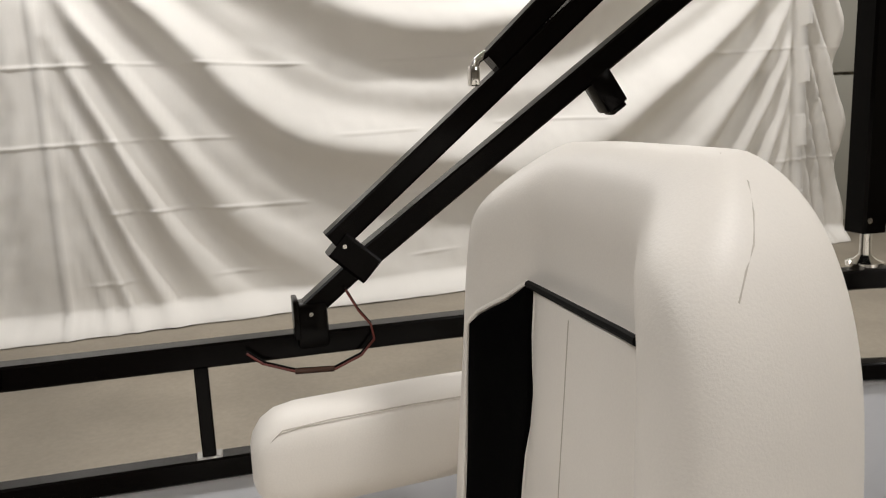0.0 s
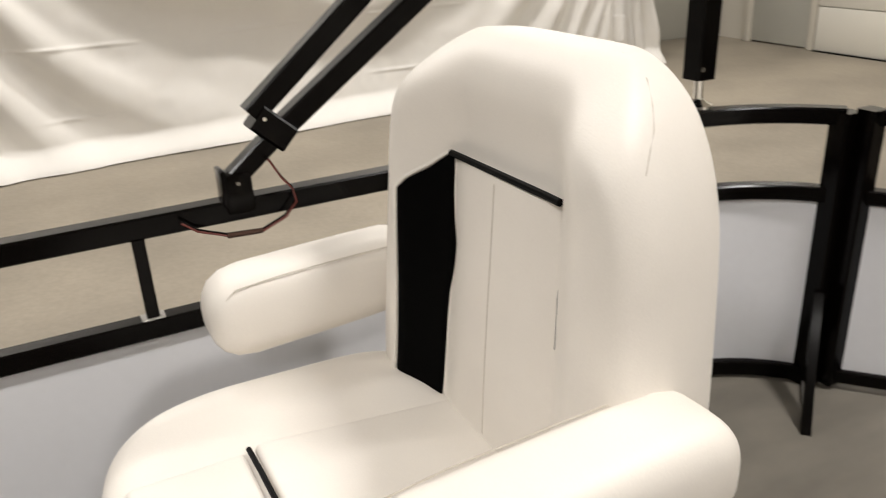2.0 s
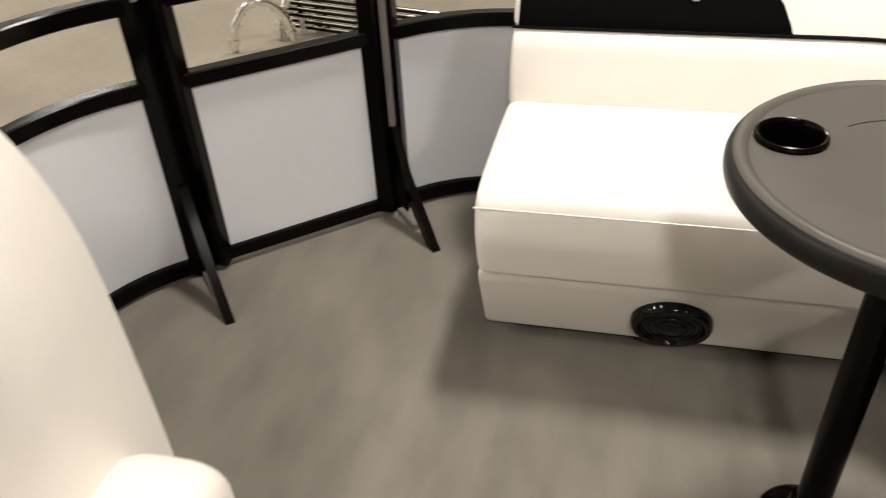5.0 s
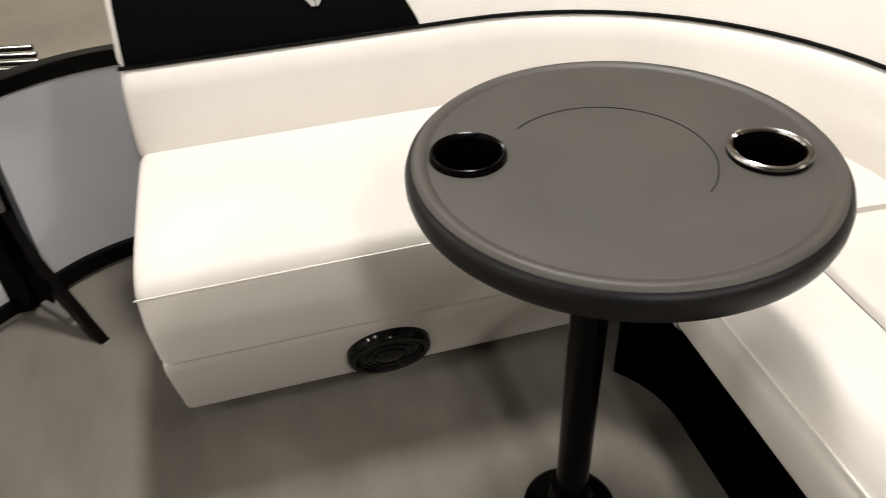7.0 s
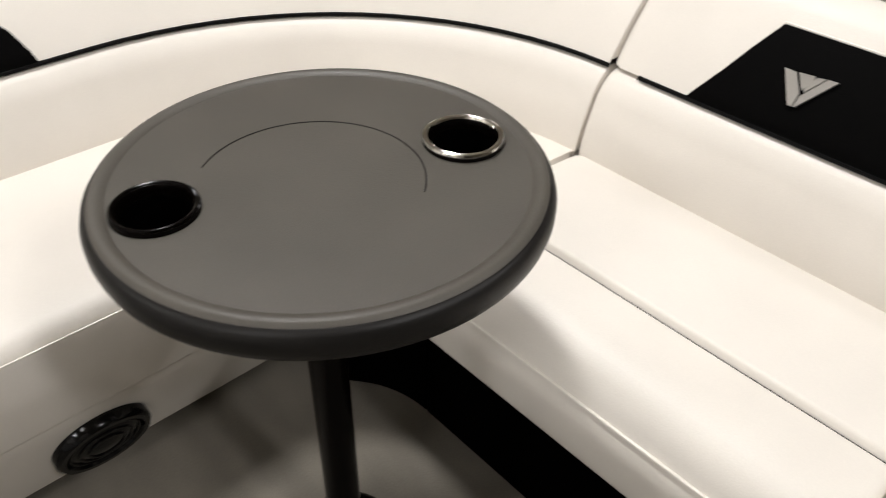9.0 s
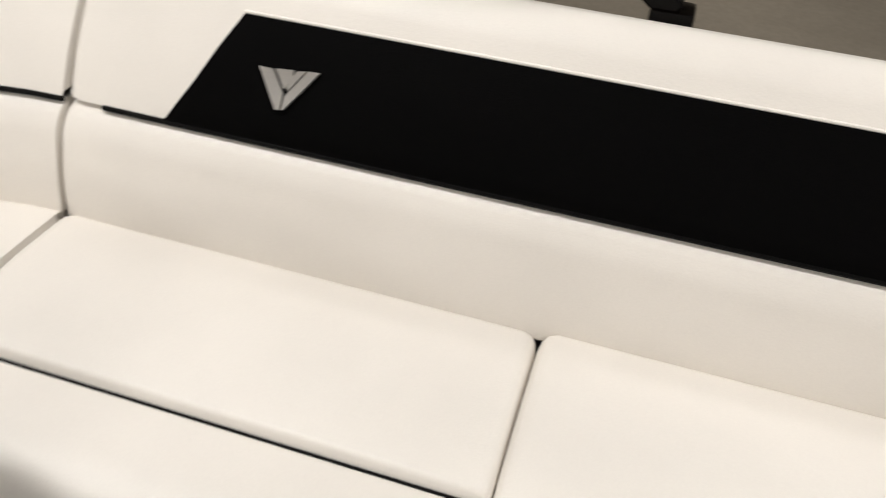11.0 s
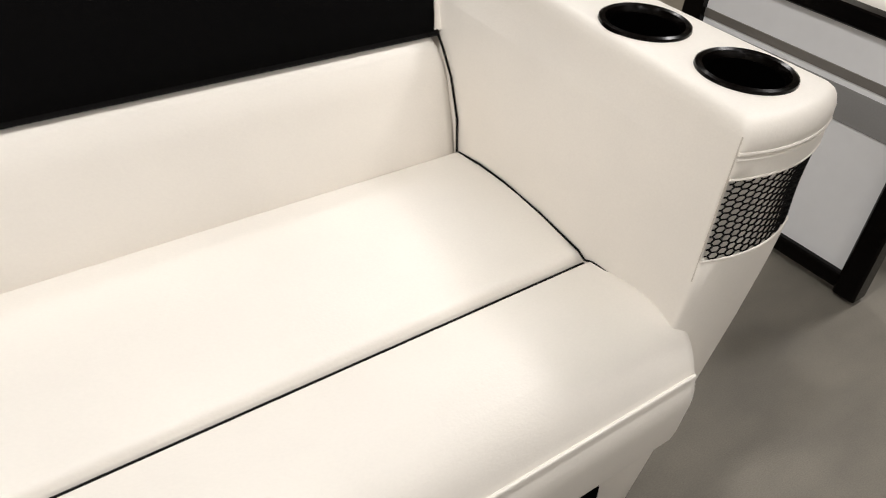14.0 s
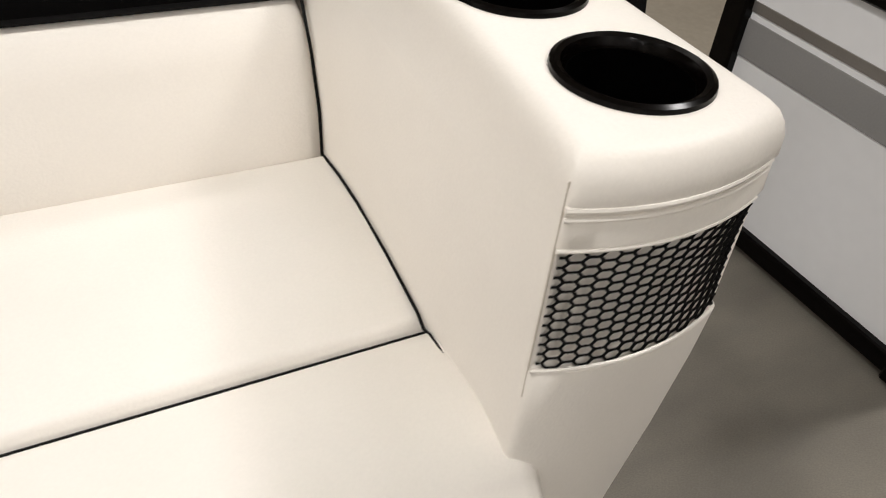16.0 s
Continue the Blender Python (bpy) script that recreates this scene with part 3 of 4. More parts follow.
part("back_piping", bm, M_PIPE, la, "black piping")
bm = bmesh.new()
piping(bm, SA[:-1], 0.4165, 0.414, 0.0016)
part("welt", bm, M_WHITEPIPE, la)


def run_a(k):
    end = (-0.010, -0.004, 0.013, 0.046, 0.118)[k]
    return [((JA, 0.553 + (end - 0.553) * q / 12), (-1, 0), 1.0) for q in range(13)]


bm = bmesh.new()
panel_strip(bm, run_a)
blk = part("black_panel", bm, M_BLACK, la, "black vinyl back panel")
emblem(la, Vector((JA + 0.112, 0.190, 0.655)), Vector((0, -1, 0)), Vector((0.62, 0, 0.78)), Vector((-0.78, 0, 0.62)), 0.085)
# speaker on the base
c = Vector((2.968, 0.180, 0.132))
nrm = Vector((-0.92, 0, -0.38)).normalized()
mt = Matrix.Translation(c) @ nrm.to_track_quat("Z", "Y").to_matrix().to_4x4()
sp = part("speaker_grille", lathe(bmesh.new(), [(0.080, -0.02), (0.080, 0.006), (0.075, 0.012), (0.066, 0.012), (0.062, 0.004), (0.05, 0.008), (0.02, 0.014), (0.001, 0.016)], 0, 0, 40), M_GLOSS, None, "")
sp.data.transform(mt)
sp.parent = la
sp.matrix_parent_inverse = la.matrix_world.inverted()
sp["label"] = "round glossy black speaker"
for k in range(3):
    rr = 0.03 + 0.014 * k
    bm = bmesh.new()
    loop = [mt @ Vector((rr * math.cos(2 * math.pi * q / 32), rr * math.sin(2 * math.pi * q / 32), 0.013 - 0.003 * k)) for q in range(33)]
    tube(bm, loop, 0.0022, 6)
    part("speaker_ring", bm, M_GLOSS, sp)

# side lounge
lb = thing("side_lounge", 1.9, JB, 0, "cream vinyl side lounge with black back panel and silver badge", "lounge", "lounges")
SB1, SB2 = straight(SEAM_X - 0.001, SEAM_M + 0.001), straight(SEAM_M - 0.001, 1.336)
SBB = straight(SEAM_X - 0.001, ARM_X + 0.003)
SEAT_FULL = [(d, z + 0.008 * smoothstep(0.24, 0.16, d)) if z > 0.40 else (d, z) for d, z in SEAT]
for st in (SB1, SB2):
    bm = bmesh.new()
    cushion(bm, st, SEAT if st is SB1 else SEAT_FULL, 0.02)
    part("seat_cushion", bm, M_VINYL, lb)
    bm = bmesh.new()
    piping(bm, st, 0.2505, 0.4260, 0.0026)
    part("seat_piping", bm, M_PIPE, lb, "black piping")
    bm = bmesh.new()
    piping(bm, straight(SEAM_M - 0.004, 1.350) if st is SB2 else st, 0.4165, 0.390, 0.0024)
    part("welt", bm, M_WHITEPIPE, lb)
# this black base front also sits at the edge of the seat's shade
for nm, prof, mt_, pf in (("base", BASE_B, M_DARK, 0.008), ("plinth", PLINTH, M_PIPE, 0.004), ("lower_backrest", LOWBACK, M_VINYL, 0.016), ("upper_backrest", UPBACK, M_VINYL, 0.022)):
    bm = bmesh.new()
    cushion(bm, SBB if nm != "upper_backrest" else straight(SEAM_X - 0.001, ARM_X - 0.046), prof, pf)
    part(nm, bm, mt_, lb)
bm = bmesh.new()
piping(bm, SBB[1:], -0.0650, 0.5775, 0.0040)
part("back_piping", bm, M_PIPE, lb, "black piping")


def run_b(k):
    a = (2.590, 2.578, 2.554, 2.532, 2.506)[k]
    b = ARM_X + (0.010, 0.004, -0.006, -0.018, -0.032)[k]
    return [((a + (b - a) * q / 16, JB), (0, 1), 1.0) for q in range(17)]


bm = bmesh.new()
panel_strip(bm, run_b)
part("black_panel", bm, M_BLACK, lb, "black vinyl back panel")
bm = bmesh.new()
tube(bm, [Vector(place(s, -0.161, 0.7045)) for s in run_b(4)], 0.0026, 8)
part("edge_piping", bm, M_WHITEPIPE, lb)
emblem(lb, Vector((2.430, JB - 0.101, 0.641)), Vector((-0.993, -0.07, 0.09)), Vector((-0.12, -0.616, 0.774)), Vector((0, 0.78, 0.62)), 0.083)

# armrest block at the aft end of the side lounge
arm = thing("armrest", 1.28, -0.6, 0, "cream vinyl armrest block with two cup holders and net pocket", "armrest")


def arm_outline(z, grow=0.0, n=14, lip=0.0):
    """The armrest's outline at height z: flat inner face, bowed front, outer face."""
    taper = 0.07 * max(0.0, 0.52 - z)
    xi_b, xi_f = 1.351 + lip - 0.045 * smoothstep(0.58, 0.67, z), 1.363 + lip
    xo_f, xo_b = 1.212 + taper - grow, 1.199 + taper - grow
    yf = -0.293 - 0.10 * max(0.0, 0.46 - z) + grow
    front = []
    for q in range(n + 1):
        u = q / n
        front.append((xi_f + (xo_f - xi_f) * u, yf + 0.016 * (1 - (2 * u - 1) ** 2) - 0.006 * u))
    inner = [(xi_b + (xi_f - xi_b) * u, -0.825 + (yf + 0.825) * u) for u in (0.0, 0.25, 0.5, 0.75, 0.9)]
    outer = [(xo_f + (xo_b - xo_f) * u, yf - 0.006 + (-0.825 - yf) * u) for u in (0.1, 0.35, 0.65, 1.0)]
    return inner, front, outer


def arm_ring(z, grow=0.0, pocket=0.0):
    """A closed ring; pocket sets the middle of the front back behind its net."""
    inner, front, outer = arm_outline(z, grow, lip=min(0.0, grow) if z > 0.655 else 0.0)
    front = [(x, y - (pocket if 0 < k < len(front) - 1 else 0.0)) for k, (x, y) in enumerate(front)]
    pts = inner + front + outer
    r = [0.0] * len(pts)
    r[0] = r[-1] = 0.004
    r[len(inner)] = 0.006
    r[len(inner) + len(front) - 1] = 0.008
    return [(x, y, z) for x, y in fillet(pts, r, 3)]


bm = bmesh.new()
NET0, NET1, ARM_TOP = 0.527, 0.617, 0.675
rings = [arm_ring(z, g, p) for z, g, p in (
    (0.02, -0.006, 0), (0.03, 0, 0), (0.14, 0, 0), (0.28, 0, 0), (0.40, 0, 0), (0.48, 0, 0), (NET0 - 0.004, 0.001, 0), (NET0 - 0.001, -0.001, 0.002),
    (NET0 + 0.002, 0, 0.008), (NET1 - 0.002, 0, 0.008), (NET1, -0.001, 0.002), (NET1 + 0.003, 0.001, 0), (0.637, 0.0005, 0), (0.641, -0.0008, 0), (0.645, 0.0015, 0),
    (0.656, 0.001, 0), (0.664, -0.001, 0), (0.6695, -0.0040, 0), (0.6735, -0.0085, 0), (ARM_TOP, -0.015, 0))]
CUPS = ((1.281, -0.359, 0.0405), (1.283, -0.485, 0.0405))
loft(bm, rings, cap=False)
rim = [e for e in bm.edges if all(abs(v.co.z - ARM_TOP) < 1e-6 for v in e.verts)]
for cx, cy, r in CUPS:
    ring = [bm.verts.new((cx + (r + 0.002) * math.cos(2 * math.pi * q / 40), cy + (r + 0.002) * math.sin(2 * math.pi * q / 40), ARM_TOP)) for q in range(40)]
    rim += [bm.edges.new((ring[q], ring[(q + 1) % 40])) for q in range(40)]
bmesh.ops.triangle_fill(bm, use_beauty=True, edges=rim, normal=(0, 0, 1))
part("body", bm, M_VINYL, arm, smooth=50)
for cx, cy, r in CUPS:
    bm = bmesh.new()
    T = ARM_TOP
    prof = [(0.001, T - 0.110), (r - 0.007, T - 0.109), (r - 0.004, T - 0.07), (r - 0.002, T - 0.004), (r + 0.001, T + 0.003), (r + 0.0045, T + 0.0045), (r + 0.0075, T + 0.003), (r + 0.0085, T - 0.002), (r - 0.0005, T - 0.003), (r - 0.0022, T - 0.07), (r - 0.005, T - 0.113), (0.001, T - 0.114)]
    lathe(bm, prof, cx, cy, 40)
    cup = part("cup_holder", bm, M_TUBE, arm, "glossy black plastic cup holder")
    # near-black insert added to darken the cup as its depth would
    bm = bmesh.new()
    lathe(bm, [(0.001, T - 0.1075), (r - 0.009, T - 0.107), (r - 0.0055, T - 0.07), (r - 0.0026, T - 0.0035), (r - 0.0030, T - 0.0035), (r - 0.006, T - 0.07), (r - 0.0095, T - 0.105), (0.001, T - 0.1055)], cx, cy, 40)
    part("shade_liner", bm, M_DARK, cup, "near-black insert for the shade in the cup")
# two stitched beads and the hems above and below the pocket
for nm, z, r in (("bead", 0.6445, 0.0022), ("bead", 0.6385, 0.0017), ("hem", NET1 + 0.001, 0.0014), ("hem", NET0 - 0.001, 0.0013)):
    bm = bmesh.new()
    tube(bm, [(x, y, z) for x, y in arm_outline(z, 0.0004)[1][:-1]], r, 8)
    part(nm, bm, M_VINYL, arm)
# the sewn edge between inner face and front
bm = bmesh.new()
tube(bm, [(1.3622, -0.2950, z) for z in (0.50, 0.54, 0.58, 0.62, 0.660)], 0.0006, 6)
part("edge_seam", bm, M_SEAM, arm)
# inner corner piping
bm = bmesh.new()
tube(bm, [(1.352, JB - 0.070, 0.582), (1.3545, JB - 0.050, 0.566), (1.356, JB - 0.025, 0.535), (1.3565, JB - 0.004, 0.485), (1.3570, JB + 0.004, 0.432)], 0.0016, 8)
part("corner_piping", bm, M_PIPE, arm, "black piping")
bm = bmesh.new()
tube(bm, [(1.3560 + 0.0098 * d / 0.4, JB + d, z) for d, z in ((0.006, 0.441), (0.05, 0.4475), (0.10, 0.4500), (0.17, 0.4472), (0.24, 0.4395), (0.252, 0.434), (0.264, 0.439), (0.33, 0.4445))], 0.0014, 8)
part("seat_corner_piping", bm, M_PIPE, arm, "black piping")

# net pocket of flat honeycomb cells
net_line = arm_outline(0.57, -0.001, 40)[1][1:-1]
lens = [0.0]
for p, q in zip(net_line, net_line[1:]):
    lens.append(lens[-1] + math.dist(p, q))


def net_point(s, z):
    x, y = along(net_line, min(max(s, 0), lens[-1]))
    sag = 0.0025 * math.sin(math.pi * (z - NET0) / (NET1 - NET0))
    return Vector((x, y - sag, z))


bm = bmesh.new()
COL, ROW, HA, HB = 0.0098, 0.0074, 0.0064, 0.0034
done = set()
for cI in range(-1, int(lens[-1] / COL) + 2):
    for rI in range(-1, int((NET1 - NET0) / ROW) + 2):
        s0, z0 = cI * COL, NET0 + (rI + 0.5 * (cI % 2)) * ROW
        cor = [(s0 + HA, z0), (s0 + HB, z0 + ROW / 2), (s0 - HB, z0 + ROW / 2), (s0 - HA, z0), (s0 - HB, z0 - ROW / 2), (s0 + HB, z0 - ROW / 2)]
        for k in range(6):
            a, b = cor[k], cor[(k + 1) % 6]
            key = tuple(sorted(((round(a[0], 4), round(a[1], 4)), (round(b[0], 4), round(b[1], 4)))))
            if key in done:
                continue
            done.add(key)
            if max(a[0], b[0]) < 0 or min(a[0], b[0]) > lens[-1] or min(a[1], b[1]) < NET0 - 0.002 or max(a[1], b[1]) > NET1 + 0.002:
                continue
            tube(bm, [net_point(*a), net_point(*b)], 0.00105, 4)
net = part("net_pocket", bm, M_PIPE, arm, "black honeycomb net", recalc=False)
net["kind"] = "stuff"

# aft lounge behind the open gate
aft = thing("aft_lounge", -0.4, -0.6, 0, "cream vinyl lounge seat behind the open gate", "lounge", "lounges")
bm = bmesh.new()
box(bm, -1.4, 0.24, -0.90, -0.40, 0.28, 0.45, 0.03, 4)
part("seat_cushion", bm, M_VINYL, aft)
bm = bmesh.new()
box(bm, -1.4, 0.22, -0.90, -0.45, 0.0, 0.28, 0.02, 3)
part("base", bm, M_VINYL, aft)
bm = bmesh.new()
box(bm, -1.4, 0.24, -0.965, -0.86, 0.40, 0.74, 0.03, 4)
part("backrest", bm, M_VINYL, aft)

# ---- the table ----
TX, TY, TZ = 2.615, -0.061, 0.722
tb = thing("pedestal_table", 2.637, -0.053, 0, "round dark grey plastic table on a black pedestal", "table")
TCUPS = ((2.665, 0.107, 0.0380), (2.562, -0.215, 0.0390))
bm = bmesh.new()
lathe(bm, [(0.222, TZ - 0.004), (0.2235, TZ - 0.0028), (0.228, TZ - 0.0004), (0.233, TZ + 0.0006), (0.2375, TZ - 0.0008), (0.2405, TZ - 0.004), (0.2405, TZ - 0.03), (0.222, TZ - 0.03)], TX, TY, 96, False)
rim = [ed for ed in bm.edges if all(abs(v.co.z - TZ + 0.004) < 1e-5 and abs(math.hypot(v.co.x - TX, v.co.y - TY) - 0.222) < 1e-4 for v in ed.verts)]
under = [ed for ed in bm.edges if all(abs(v.co.z - TZ + 0.03) < 1e-5 and abs(math.hypot(v.co.x - TX, v.co.y - TY) - 0.222) < 1e-4 for v in ed.verts)]
for face_edges, z in ((rim, TZ - 0.004), (under, TZ - 0.03)):
    for cx, cy, r in TCUPS:
        ring = [bm.verts.new((cx + (r - 0.001) * math.cos(2 * math.pi * q / 40), cy + (r - 0.001) * math.sin(2 * math.pi * q / 40), z)) for q in range(40)]
        face_edges += [bm.edges.new((ring[q], ring[(q + 1) % 40])) for q in range(40)]
    bmesh.ops.triangle_fill(bm, use_beauty=True, edges=face_edges, normal=(0, 0, 1))
top = part("tabletop", bm, M_TABLE, tb, smooth=35)
bm = bmesh.new()
lathe(bm, [(0.2400, TZ - 0.0042), (0.2425, TZ - 0.0050), (0.2465, TZ - 0.010), (0.2490, TZ - 0.018), (0.2488, TZ - 0.028), (0.2465, TZ - 0.036), (0.241, TZ - 0.040), (0.235, TZ - 0.038), (0.233, TZ - 0.031), (0.2403, TZ - 0.031)], TX, TY, 96, False)
part("edge_band", bm, M_TABLE_EDGE, tb, "dark moulded edge")
for i, (cx, cy, r) in enumerate(TCUPS):
    prof = [(0.001, TZ - 0.085), (r - 0.006, TZ - 0.084), (r - 0.003, TZ - 0.06), (r - 0.0015, TZ - 0.005), (r + 0.001, TZ + 0.0015), (r + 0.004, TZ + 0.0022), (r + 0.007, TZ + 0.0005), (r + 0.0075, TZ - 0.004), (r - 0.0008, TZ - 0.005), (r - 0.002, TZ - 0.06), (r - 0.005, TZ - 0.088), (0.001, TZ - 0.089)]
    cup = part("cup_holder", lathe(bmesh.new(), prof, cx, cy, 40), M_TUBE, tb, "black plastic cup holder")
    # shade of the deep cup, put in as a near-black insert
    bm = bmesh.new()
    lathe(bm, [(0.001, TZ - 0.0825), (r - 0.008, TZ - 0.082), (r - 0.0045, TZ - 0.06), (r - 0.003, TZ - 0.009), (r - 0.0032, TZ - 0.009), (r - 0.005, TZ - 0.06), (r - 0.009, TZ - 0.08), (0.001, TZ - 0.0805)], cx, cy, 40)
    part("shade_liner", bm, M_DARK, cup, "near-black insert for the shade in the cup")
    bm = bmesh.new()
    loop = [(cx + (r + 0.004) * math.cos(2 * math.pi * q / 40), cy + (r + 0.004) * math.sin(2 * math.pi * q / 40), TZ + 0.002) for q in range(41)]
    tube(bm, loop, 0.0022 if i == 0 else 0.0038, 8)
    part("cup_rim", bm, M_TUBE if i == 0 else M_CHROME, cup, "steel rim")
bm = bmesh.new()
loop = [(2.610 + 0.121 * math.cos(radians(a)), -0.041 + 0.121 * math.sin(radians(a)), TZ - 0.0038) for a in range(-142, 40, 6)]
tube(bm, loop, 0.0008, 6)
part("groove", bm, M_TABLE_EDGE, tb)
PX, PY = 2.637, -0.053
bm = bmesh.new()
tube(bm, [(PX, PY, 0.02), (PX, PY, TZ - 0.03)], 0.0265, 24)
part("pedestal", bm, M_TUBE, tb)
bm = bmesh.new()
lathe(bm, [(0.078, 0.0), (0.078, 0.008), (0.070, 0.016), (0.045, 0.024), (0.036, 0.05), (0.033, 0.062), (0.028, 0.064)], PX, PY, 40)
part("floor_socket", bm, M_TUBE, tb)
bm = bmesh.new()
lathe(bm, [(0.10, TZ - 0.03), (0.10, TZ - 0.036), (0.05, TZ - 0.045), (0.034, TZ - 0.09), (0.028, TZ - 0.092)], PX, PY, 32)
part("mounting_plate", bm, M_TUBE, tb)
for k in range(4):
    a = radians(45 + 90 * k)
    bm = bmesh.new()
    lathe(bm, [(0.006, 0.010), (0.006, 0.016), (0.003, 0.018)], PX + 0.06 * math.cos(a), PY + 0.06 * math.sin(a), 10)
    part("screw", bm, M_CHROME, tb)

# ---- the helm chair ----
CYC = 1.0
ch = thing("helm_chair", 1.85, CYC, 0, "cream vinyl helm chair with black inlay and flip-up arms", "chair")


def back_half(z):
    """Half the width of the backrest at height z."""
    top = 1.000
    w = 0.318 - 0.026 * smoothstep(0.50, 0.85, z)
    if z > 0.79:
        w *= 0.42 + 0.58 * math.sqrt(max(0.0, 1 - ((z - 0.79) / (top + 0.006 - 0.79)) ** 2))
    return w


def front_x(z):
    """The front of the backrest's middle."""
    return 2.034 + 0.065 * (z - 0.42)


def bolster(v, z):
    """How far the side cushions of the backrest stand proud of its middle."""
    q = abs(v) / back_half(z)
    return 0.056 * smoothstep(0.42, 0.80, q) * smoothstep(1.05, 0.92, q) * smoothstep(1.0, 0.90, z)


def chair_back():
    """A padded backrest: sunk middle, two proud side cushions, rounded rear."""
    rings = []
    half = 22
    zs = [0.40, 0.43, 0.47, 0.52, 0.57, 0.62, 0.67, 0.72, 0.77, 0.80, 0.83, 0.86, 0.885, 0.91, 0.93, 0.948, 0.963, 0.976, 0.986, 0.993, 0.998, 1.000]
    for z in zs:
        w = back_half(z)
        xf = front_x(z) - 0.010
        depth = 2.235 - 0.014 * abs(z - 0.75) / 0.3 - xf - 0.026 * max(0.0, (z - 0.78) / 0.22) ** 2
        if z > 0.92:
            q = (z - 0.92) / 0.0803
            k = 1 - math.sqrt(max(0.0, 1 - q * q))
            xf += 0.055 * k
            depth -= 0.095 * k
        ring = []
        for side in (-1, 1):
            for i in range(half + 1 if side < 0 else half - 1):
                u = i / half * 2 - 1 if side < 0 else 1 - (i + 1) / half * 2
                yy = math.sin(math.pi / 2 * u)
                x = side * depth / 2 * max(0.0, 1 - abs(yy) ** 4.5) ** (1 / 4.5)
                if side < 0:
                    x += 0.012 * smoothstep(0.50, 0.40, abs(yy)) * smoothstep(0.97, 0.86, z) - bolster(yy * w, z)
                near = smoothstep(-0.1, 1.0, x / depth + 0.5)
                ring.append((xf + depth / 2 + x, CYC + yy * w * (1 - 0.215 * near), z))
        rings.append(ring)
    return loft(bmesh.new(), rings)


bb = part("backrest", chair_back(), M_VINYL, ch, smooth=60)
sub = bb.modifiers.new("round", "SUBSURF")
sub.levels = sub.render_levels = 1


def facing(bm, rows, lift0, lift1, nu=10):
    """A padded facing on the front of the backrest; rows of (z, from, to) across."""
    front, back = [], []
    for z, va, vb in rows:
        fr, bk = [], []
        for k in range(nu + 1):
            u = k / nu
            v = va + (vb - va) * u
            x = front_x(z) - bolster(v, z) * 1.02
            fr.append((x - lift0 - lift1 * (1 - (2 * u - 1) ** 6), CYC + v, z))
            bk.append((x + 0.03, CYC + v, z))
        front.append(fr)
        back.append(bk)
    return loft(bm, [f + b[::-1] for f, b in zip(front, back)])


def inlay_edge(z):
    """The wavy line between the middle panel and the black inlay."""
    return 0.124 + 0.022 * (0.84 - z) / 0.42 - 0.010 * math.exp(-((z - 0.69) / 0.05) ** 2)


bm = bmesh.new()
facing(bm, [(0.395 + 0.044 * k, -0.134, inlay_edge(0.395 + 0.044 * k) - 0.002) for k in range(11)], 0.004, 0.010)
part("middle_panel", bm, M_VINYL, ch)
bm = bmesh.new()
rows = [(0.395 + 0.038 * k, inlay_edge(0.395 + 0.038 * k) + 0.001, 0.222 - 0.014 * k / 10) for k in range(11)]
rows += [(0.79, 0.1275, 0.194), (0.812, 0.1265, 0.162), (0.836, 0.126, 0.131)]
facing(bm, rows, 0.010, 0.004)
part("black_inlay", bm, M_BLACK, ch, "black vinyl inlay")
bm = bmesh.new()
tube(bm, [(front_x(0.84) - 0.012 - bolster(v, 0.84) * 0.5, CYC + v, 0.838 + 0.004 * (0.126 - v) / 0.26) for v in (0.127, 0.10, 0.05, 0.0, -0.05, -0.10, -0.134)], 0.0048, 8)
part("chest_piping", bm, M_PIPE, ch, "black piping")
bm = bmesh.new()
tube(bm, [(front_x(z) - 0.011 - bolster(v, z), CYC + v, z) for z, v in ((0.841, 0.128), (0.814, 0.166), (0.792, 0.198), (0.775, 0.211), (0.70, 0.214), (0.60, 0.218), (0.50, 0.222), (0.43, 0.224))], 0.0028, 8)
part("inlay_piping", bm, M_WHITEPIPE, ch)
bm = bmesh.new()
tube(bm, [(front_x(z) - 0.0138, CYC + 0.010 - 0.004 * math.sin(z * 9), z) for z in (0.45, 0.55, 0.65, 0.75, 0.825)], 0.0010, 6)
part("seam", bm, M_SEAM, ch)


bb_tree = BVHTree.FromObject(bb, bpy.context.evaluated_depsgraph_get())


def on_back(x, y, z, lift=0.0):
    """The nearest place on the backrest's cover."""
    co, no, _, _ = bb_tree.find_nearest(Vector((x, y, z)))
    return tuple(co + no * lift)


# solid black sliver standing in for the dark of the panel's open edge
bm = bmesh.new()
loft(bm, [[(front_x(z) - 0.0058 - 0.001 * q, CYC - 0.1330 - 0.0055 * q, z), (front_x(z) - 0.0058 - 0.001 * q, CYC - 0.1325 + 0.0006 * q, z), (front_x(z) + 0.004, CYC - 0.135, z)] for z, q in ((0.655, 0.02), (0.695, 0.35), (0.724, 1.0), (0.738, 0.45), (0.752, 0.02))])
part("gap", bm, M_PIPE, ch)
bm = bmesh.new()
tube(bm, [on_back(2.121 - 0.061 * u, 0.859 - 0.102 * u - 0.012 * math.sin(math.pi * u), 0.971 - 0.074 * u, -0.0003) for u in (0, 0.2, 0.4, 0.6, 0.8, 1.0)], 0.0010, 6)
part("bolster_seam", bm, M_SEAM, ch)

def seat_dip(x, y):
    """The middle of the seat falls towards the backrest."""
    return 0.105 * max(0.0, x - 1.73) * (1 - 0.8 * smoothstep(0.12, 0.24, abs(y - CYC)))


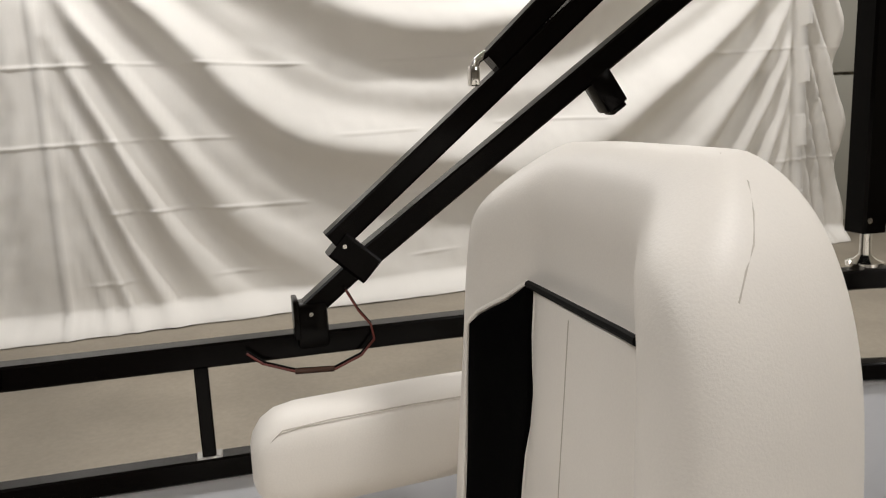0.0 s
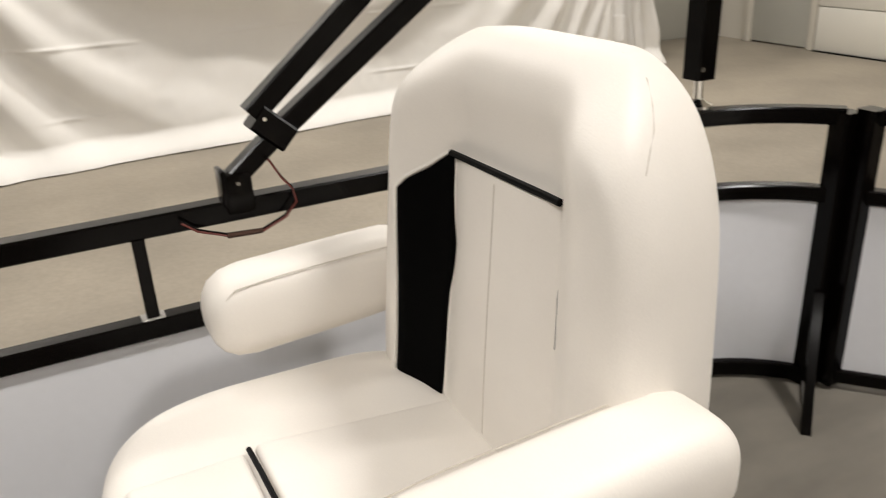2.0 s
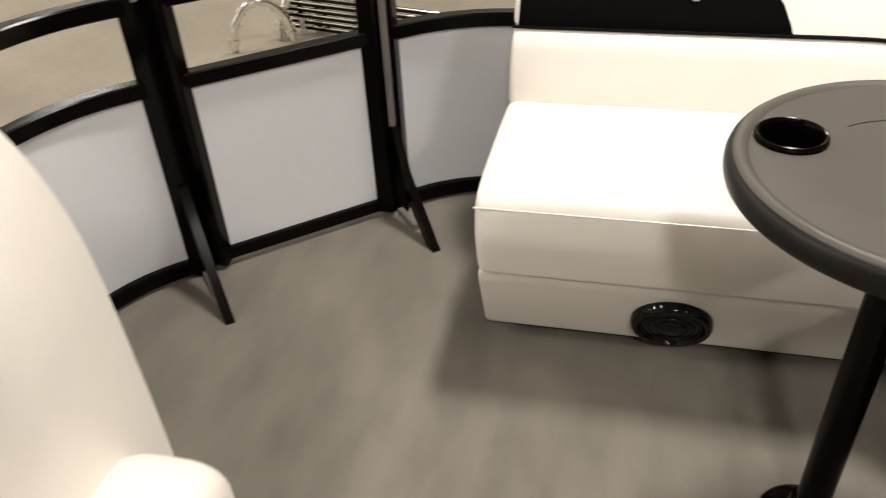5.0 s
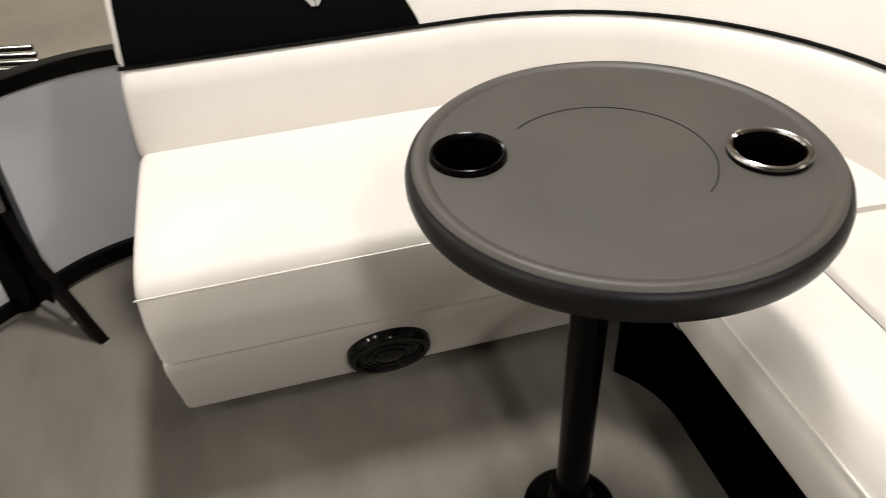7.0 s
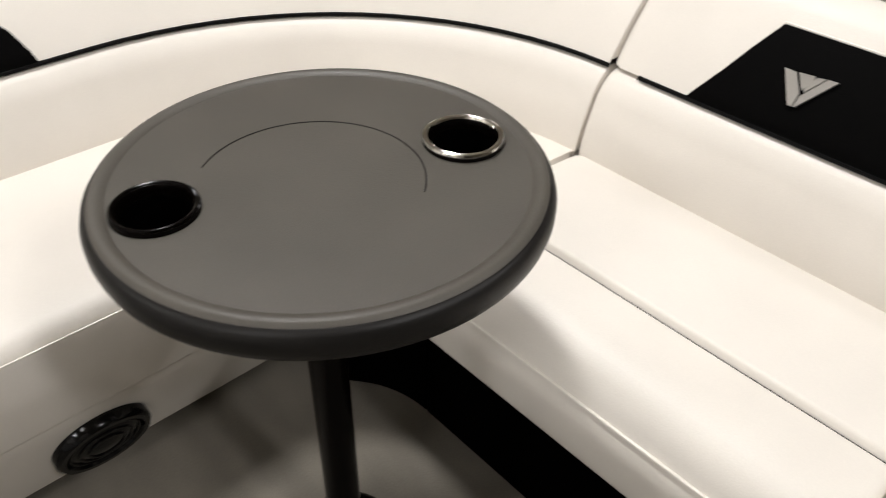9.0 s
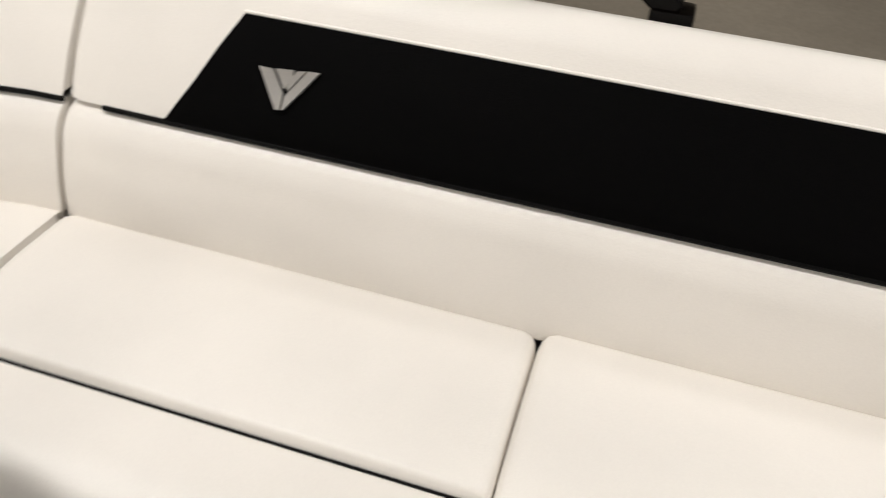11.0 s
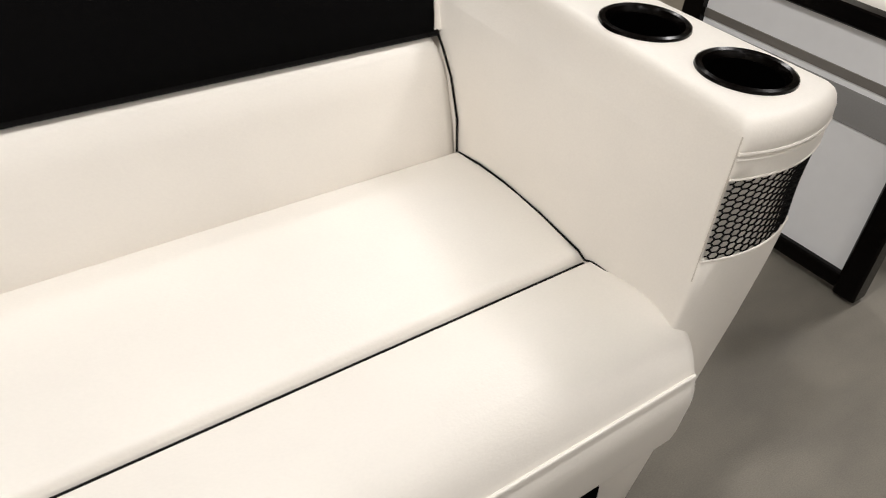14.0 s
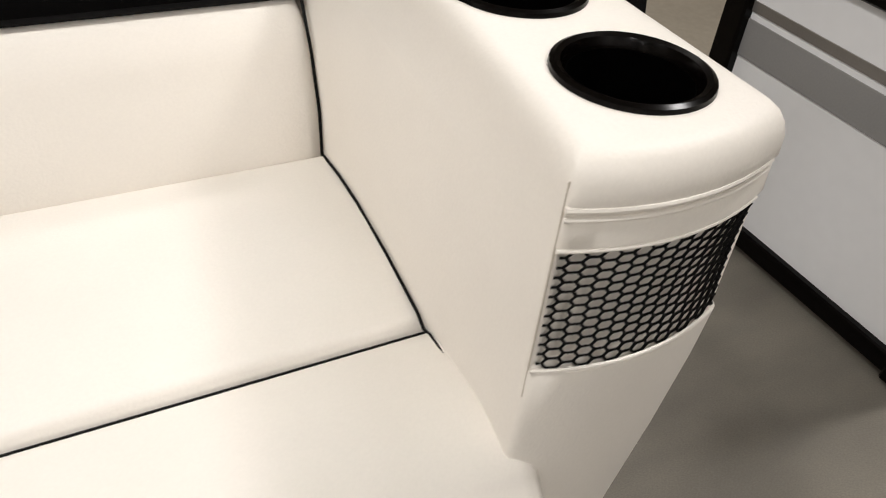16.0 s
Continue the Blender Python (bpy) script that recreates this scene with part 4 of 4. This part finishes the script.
def chair_seat():
    """A rounded stuffed seat with a flat top."""
    rings = []
    N = 64
    for z, k in ((0.31, 0.90), (0.33, 0.955), (0.37, 0.985), (0.405, 1.0), (0.430, 0.995), (0.448, 0.975), (0.460, 0.94), (0.467, 0.89), (0.471, 0.80), (0.470, 0.66), (0.466, 0.52), (0.464, 0.3), (0.463, 0.1)):
        ring = []
        for i in range(N):
            a = 2 * math.pi * i / N
            c, s = math.cos(a), math.sin(a)
            e = 0.60 if c < 0 else 0.35
            x = 1.79 + 0.285 * k * math.copysign(abs(c) ** e, c)
            y = CYC + 0.338 * k * math.copysign(abs(s) ** 0.6, s)
            ring.append((x, y, z - seat_dip(x, y)))
        rings.append(ring)
    return loft(bmesh.new(), rings)


part("seat", chair_seat(), M_VINYL, ch, smooth=60)
for x0, x1, wide in ((1.720, 2.06, 0.130), (1.545, 1.705, 0.118)):
    bm = bmesh.new()
    box(bm, x0, x1, CYC - wide, CYC + wide, 0.44, 0.4745, 0.011, 4)
    for v in bm.verts:
        v.co.z -= seat_dip(v.co.x, v.co.y)
    part("seat_panel", bm, M_VINYL, ch, smooth=60)
bm = bmesh.new()
tube(bm, [(1.711, CYC + 0.118, 0.4745), (1.713, CYC + 0.06, 0.4748), (1.714, CYC, 0.475), (1.713, CYC - 0.06, 0.4748), (1.711, CYC - 0.118, 0.4745)], 0.0040, 8)
part("seat_piping", bm, M_PIPE, ch, "black piping")
for yc, x0, dz in ((0.672, 1.702, -0.004), (1.345, 1.716, -0.032)):
    bm = bmesh.new()
    rings = []
    N = 28
    long = 2.104 - x0 if yc < CYC else 0.36
    for u, k in ((0.0, 0.30), (0.013, 0.52), (0.046, 0.76), (0.10, 0.93), (0.185, 1.0), (0.45, 1.0), (0.70, 0.99), (0.88, 0.96), (0.945, 0.86), (0.98, 0.68), (1.0, 0.40)):
        ring = []
        for i in range(N):
            a = 2 * math.pi * i / N
            c, s = math.cos(a), math.sin(a)
            y = yc + 0.060 * k ** 0.5 * math.copysign(abs(c) ** 0.62, c)
            z = 0.605 + 0.018 * u + 0.070 * k * math.copysign(abs(s) ** 0.62, s)
            ring.append((x0 + long * u, y, z + dz))
        rings.append(ring)
    loft(bm, rings)
    ar = part("armrest", bm, M_VINYL, ch, smooth=60)
    side = -1 if yc > CYC else 1
    bm = bmesh.new()
    tube(bm, [(x0 + long * u, yc + side * w, z + dz) for u, w, z in ((0.02, 0.030, 0.610), (0.05, 0.046, 0.640), (0.12, 0.050, 0.664), (0.3, 0.0505, 0.671), (0.6, 0.0505, 0.676), (0.92, 0.050, 0.678))], 0.0010, 6)
    part("stitch", bm, M_SEAM, ar)
bm = bmesh.new()
lathe(bm, [(0.16, 0.0), (0.16, 0.012), (0.06, 0.03), (0.042, 0.05), (0.042, 0.30), (0.13, 0.305), (0.13, 0.318)], 1.80, CYC, 32)
part("chair_pedestal", bm, M_TUBE, ch)

# chrome rack on the warehouse floor beyond the gate
RX, RY = 6.56, 2.36
rk = thing("chrome_rack", RX, RY, FLOOR, "low rack of black bars with chrome hoops on the concrete", "rack")
for k in range(6):
    z = FLOOR + 0.04 + 0.052 * k
    a, b = Vector((RX + 0.12 - 0.03 * k, RY + 0.20, z)), Vector((RX - 0.15 - 0.03 * k, RY - 0.95, z))
    bm = bmesh.new()
    tube(bm, [a, b], 0.017, 8)
    bar = part("bar", bm, M_TUBE, rk)
    bm = bmesh.new()
    tube(bm, [a + Vector((-0.012, 0.004, 0.013)), b + Vector((-0.012, 0, 0.013))], 0.005, 6)
    part("trim_strip", bm, M_CHROME, bar, "bright chrome strip")
for ox, oy, grow in ((RX + 0.03, RY + 0.10, 1.0), (RX - 0.20, RY + 0.30, 1.1)):
    pts = []
    for k in range(17):
        a = radians(180 * k / 16)
        pts.append(Vector((ox - 0.09 * grow * math.cos(a), oy + 0.15 * grow * math.cos(a), FLOOR + 0.015 + 0.27 * grow * math.sin(a))))
    bm = bmesh.new()
    tube(bm, pts, 0.026, 12)
    hoop = part("hoop", bm, M_CHROME, rk)
    for k in range(1, 16, 2):
        bm = bmesh.new()
        tube(bm, [pts[k].lerp(pts[k - 1], 0.3), pts[k].lerp(pts[k + 1], 0.3)], 0.034, 12)
        part("collar", bm, M_CHROME, hoop)
for k in range(3):
    bm = bmesh.new()
    box(bm, RX + 0.05 * k, RX + 0.04 + 0.05 * k, RY + 0.20 - 0.1 * k, RY + 0.24 - 0.1 * k, FLOOR, FLOOR + 0.32 - 0.02 * k, 0.005)
    part("leg", bm, M_CHROME, rk)
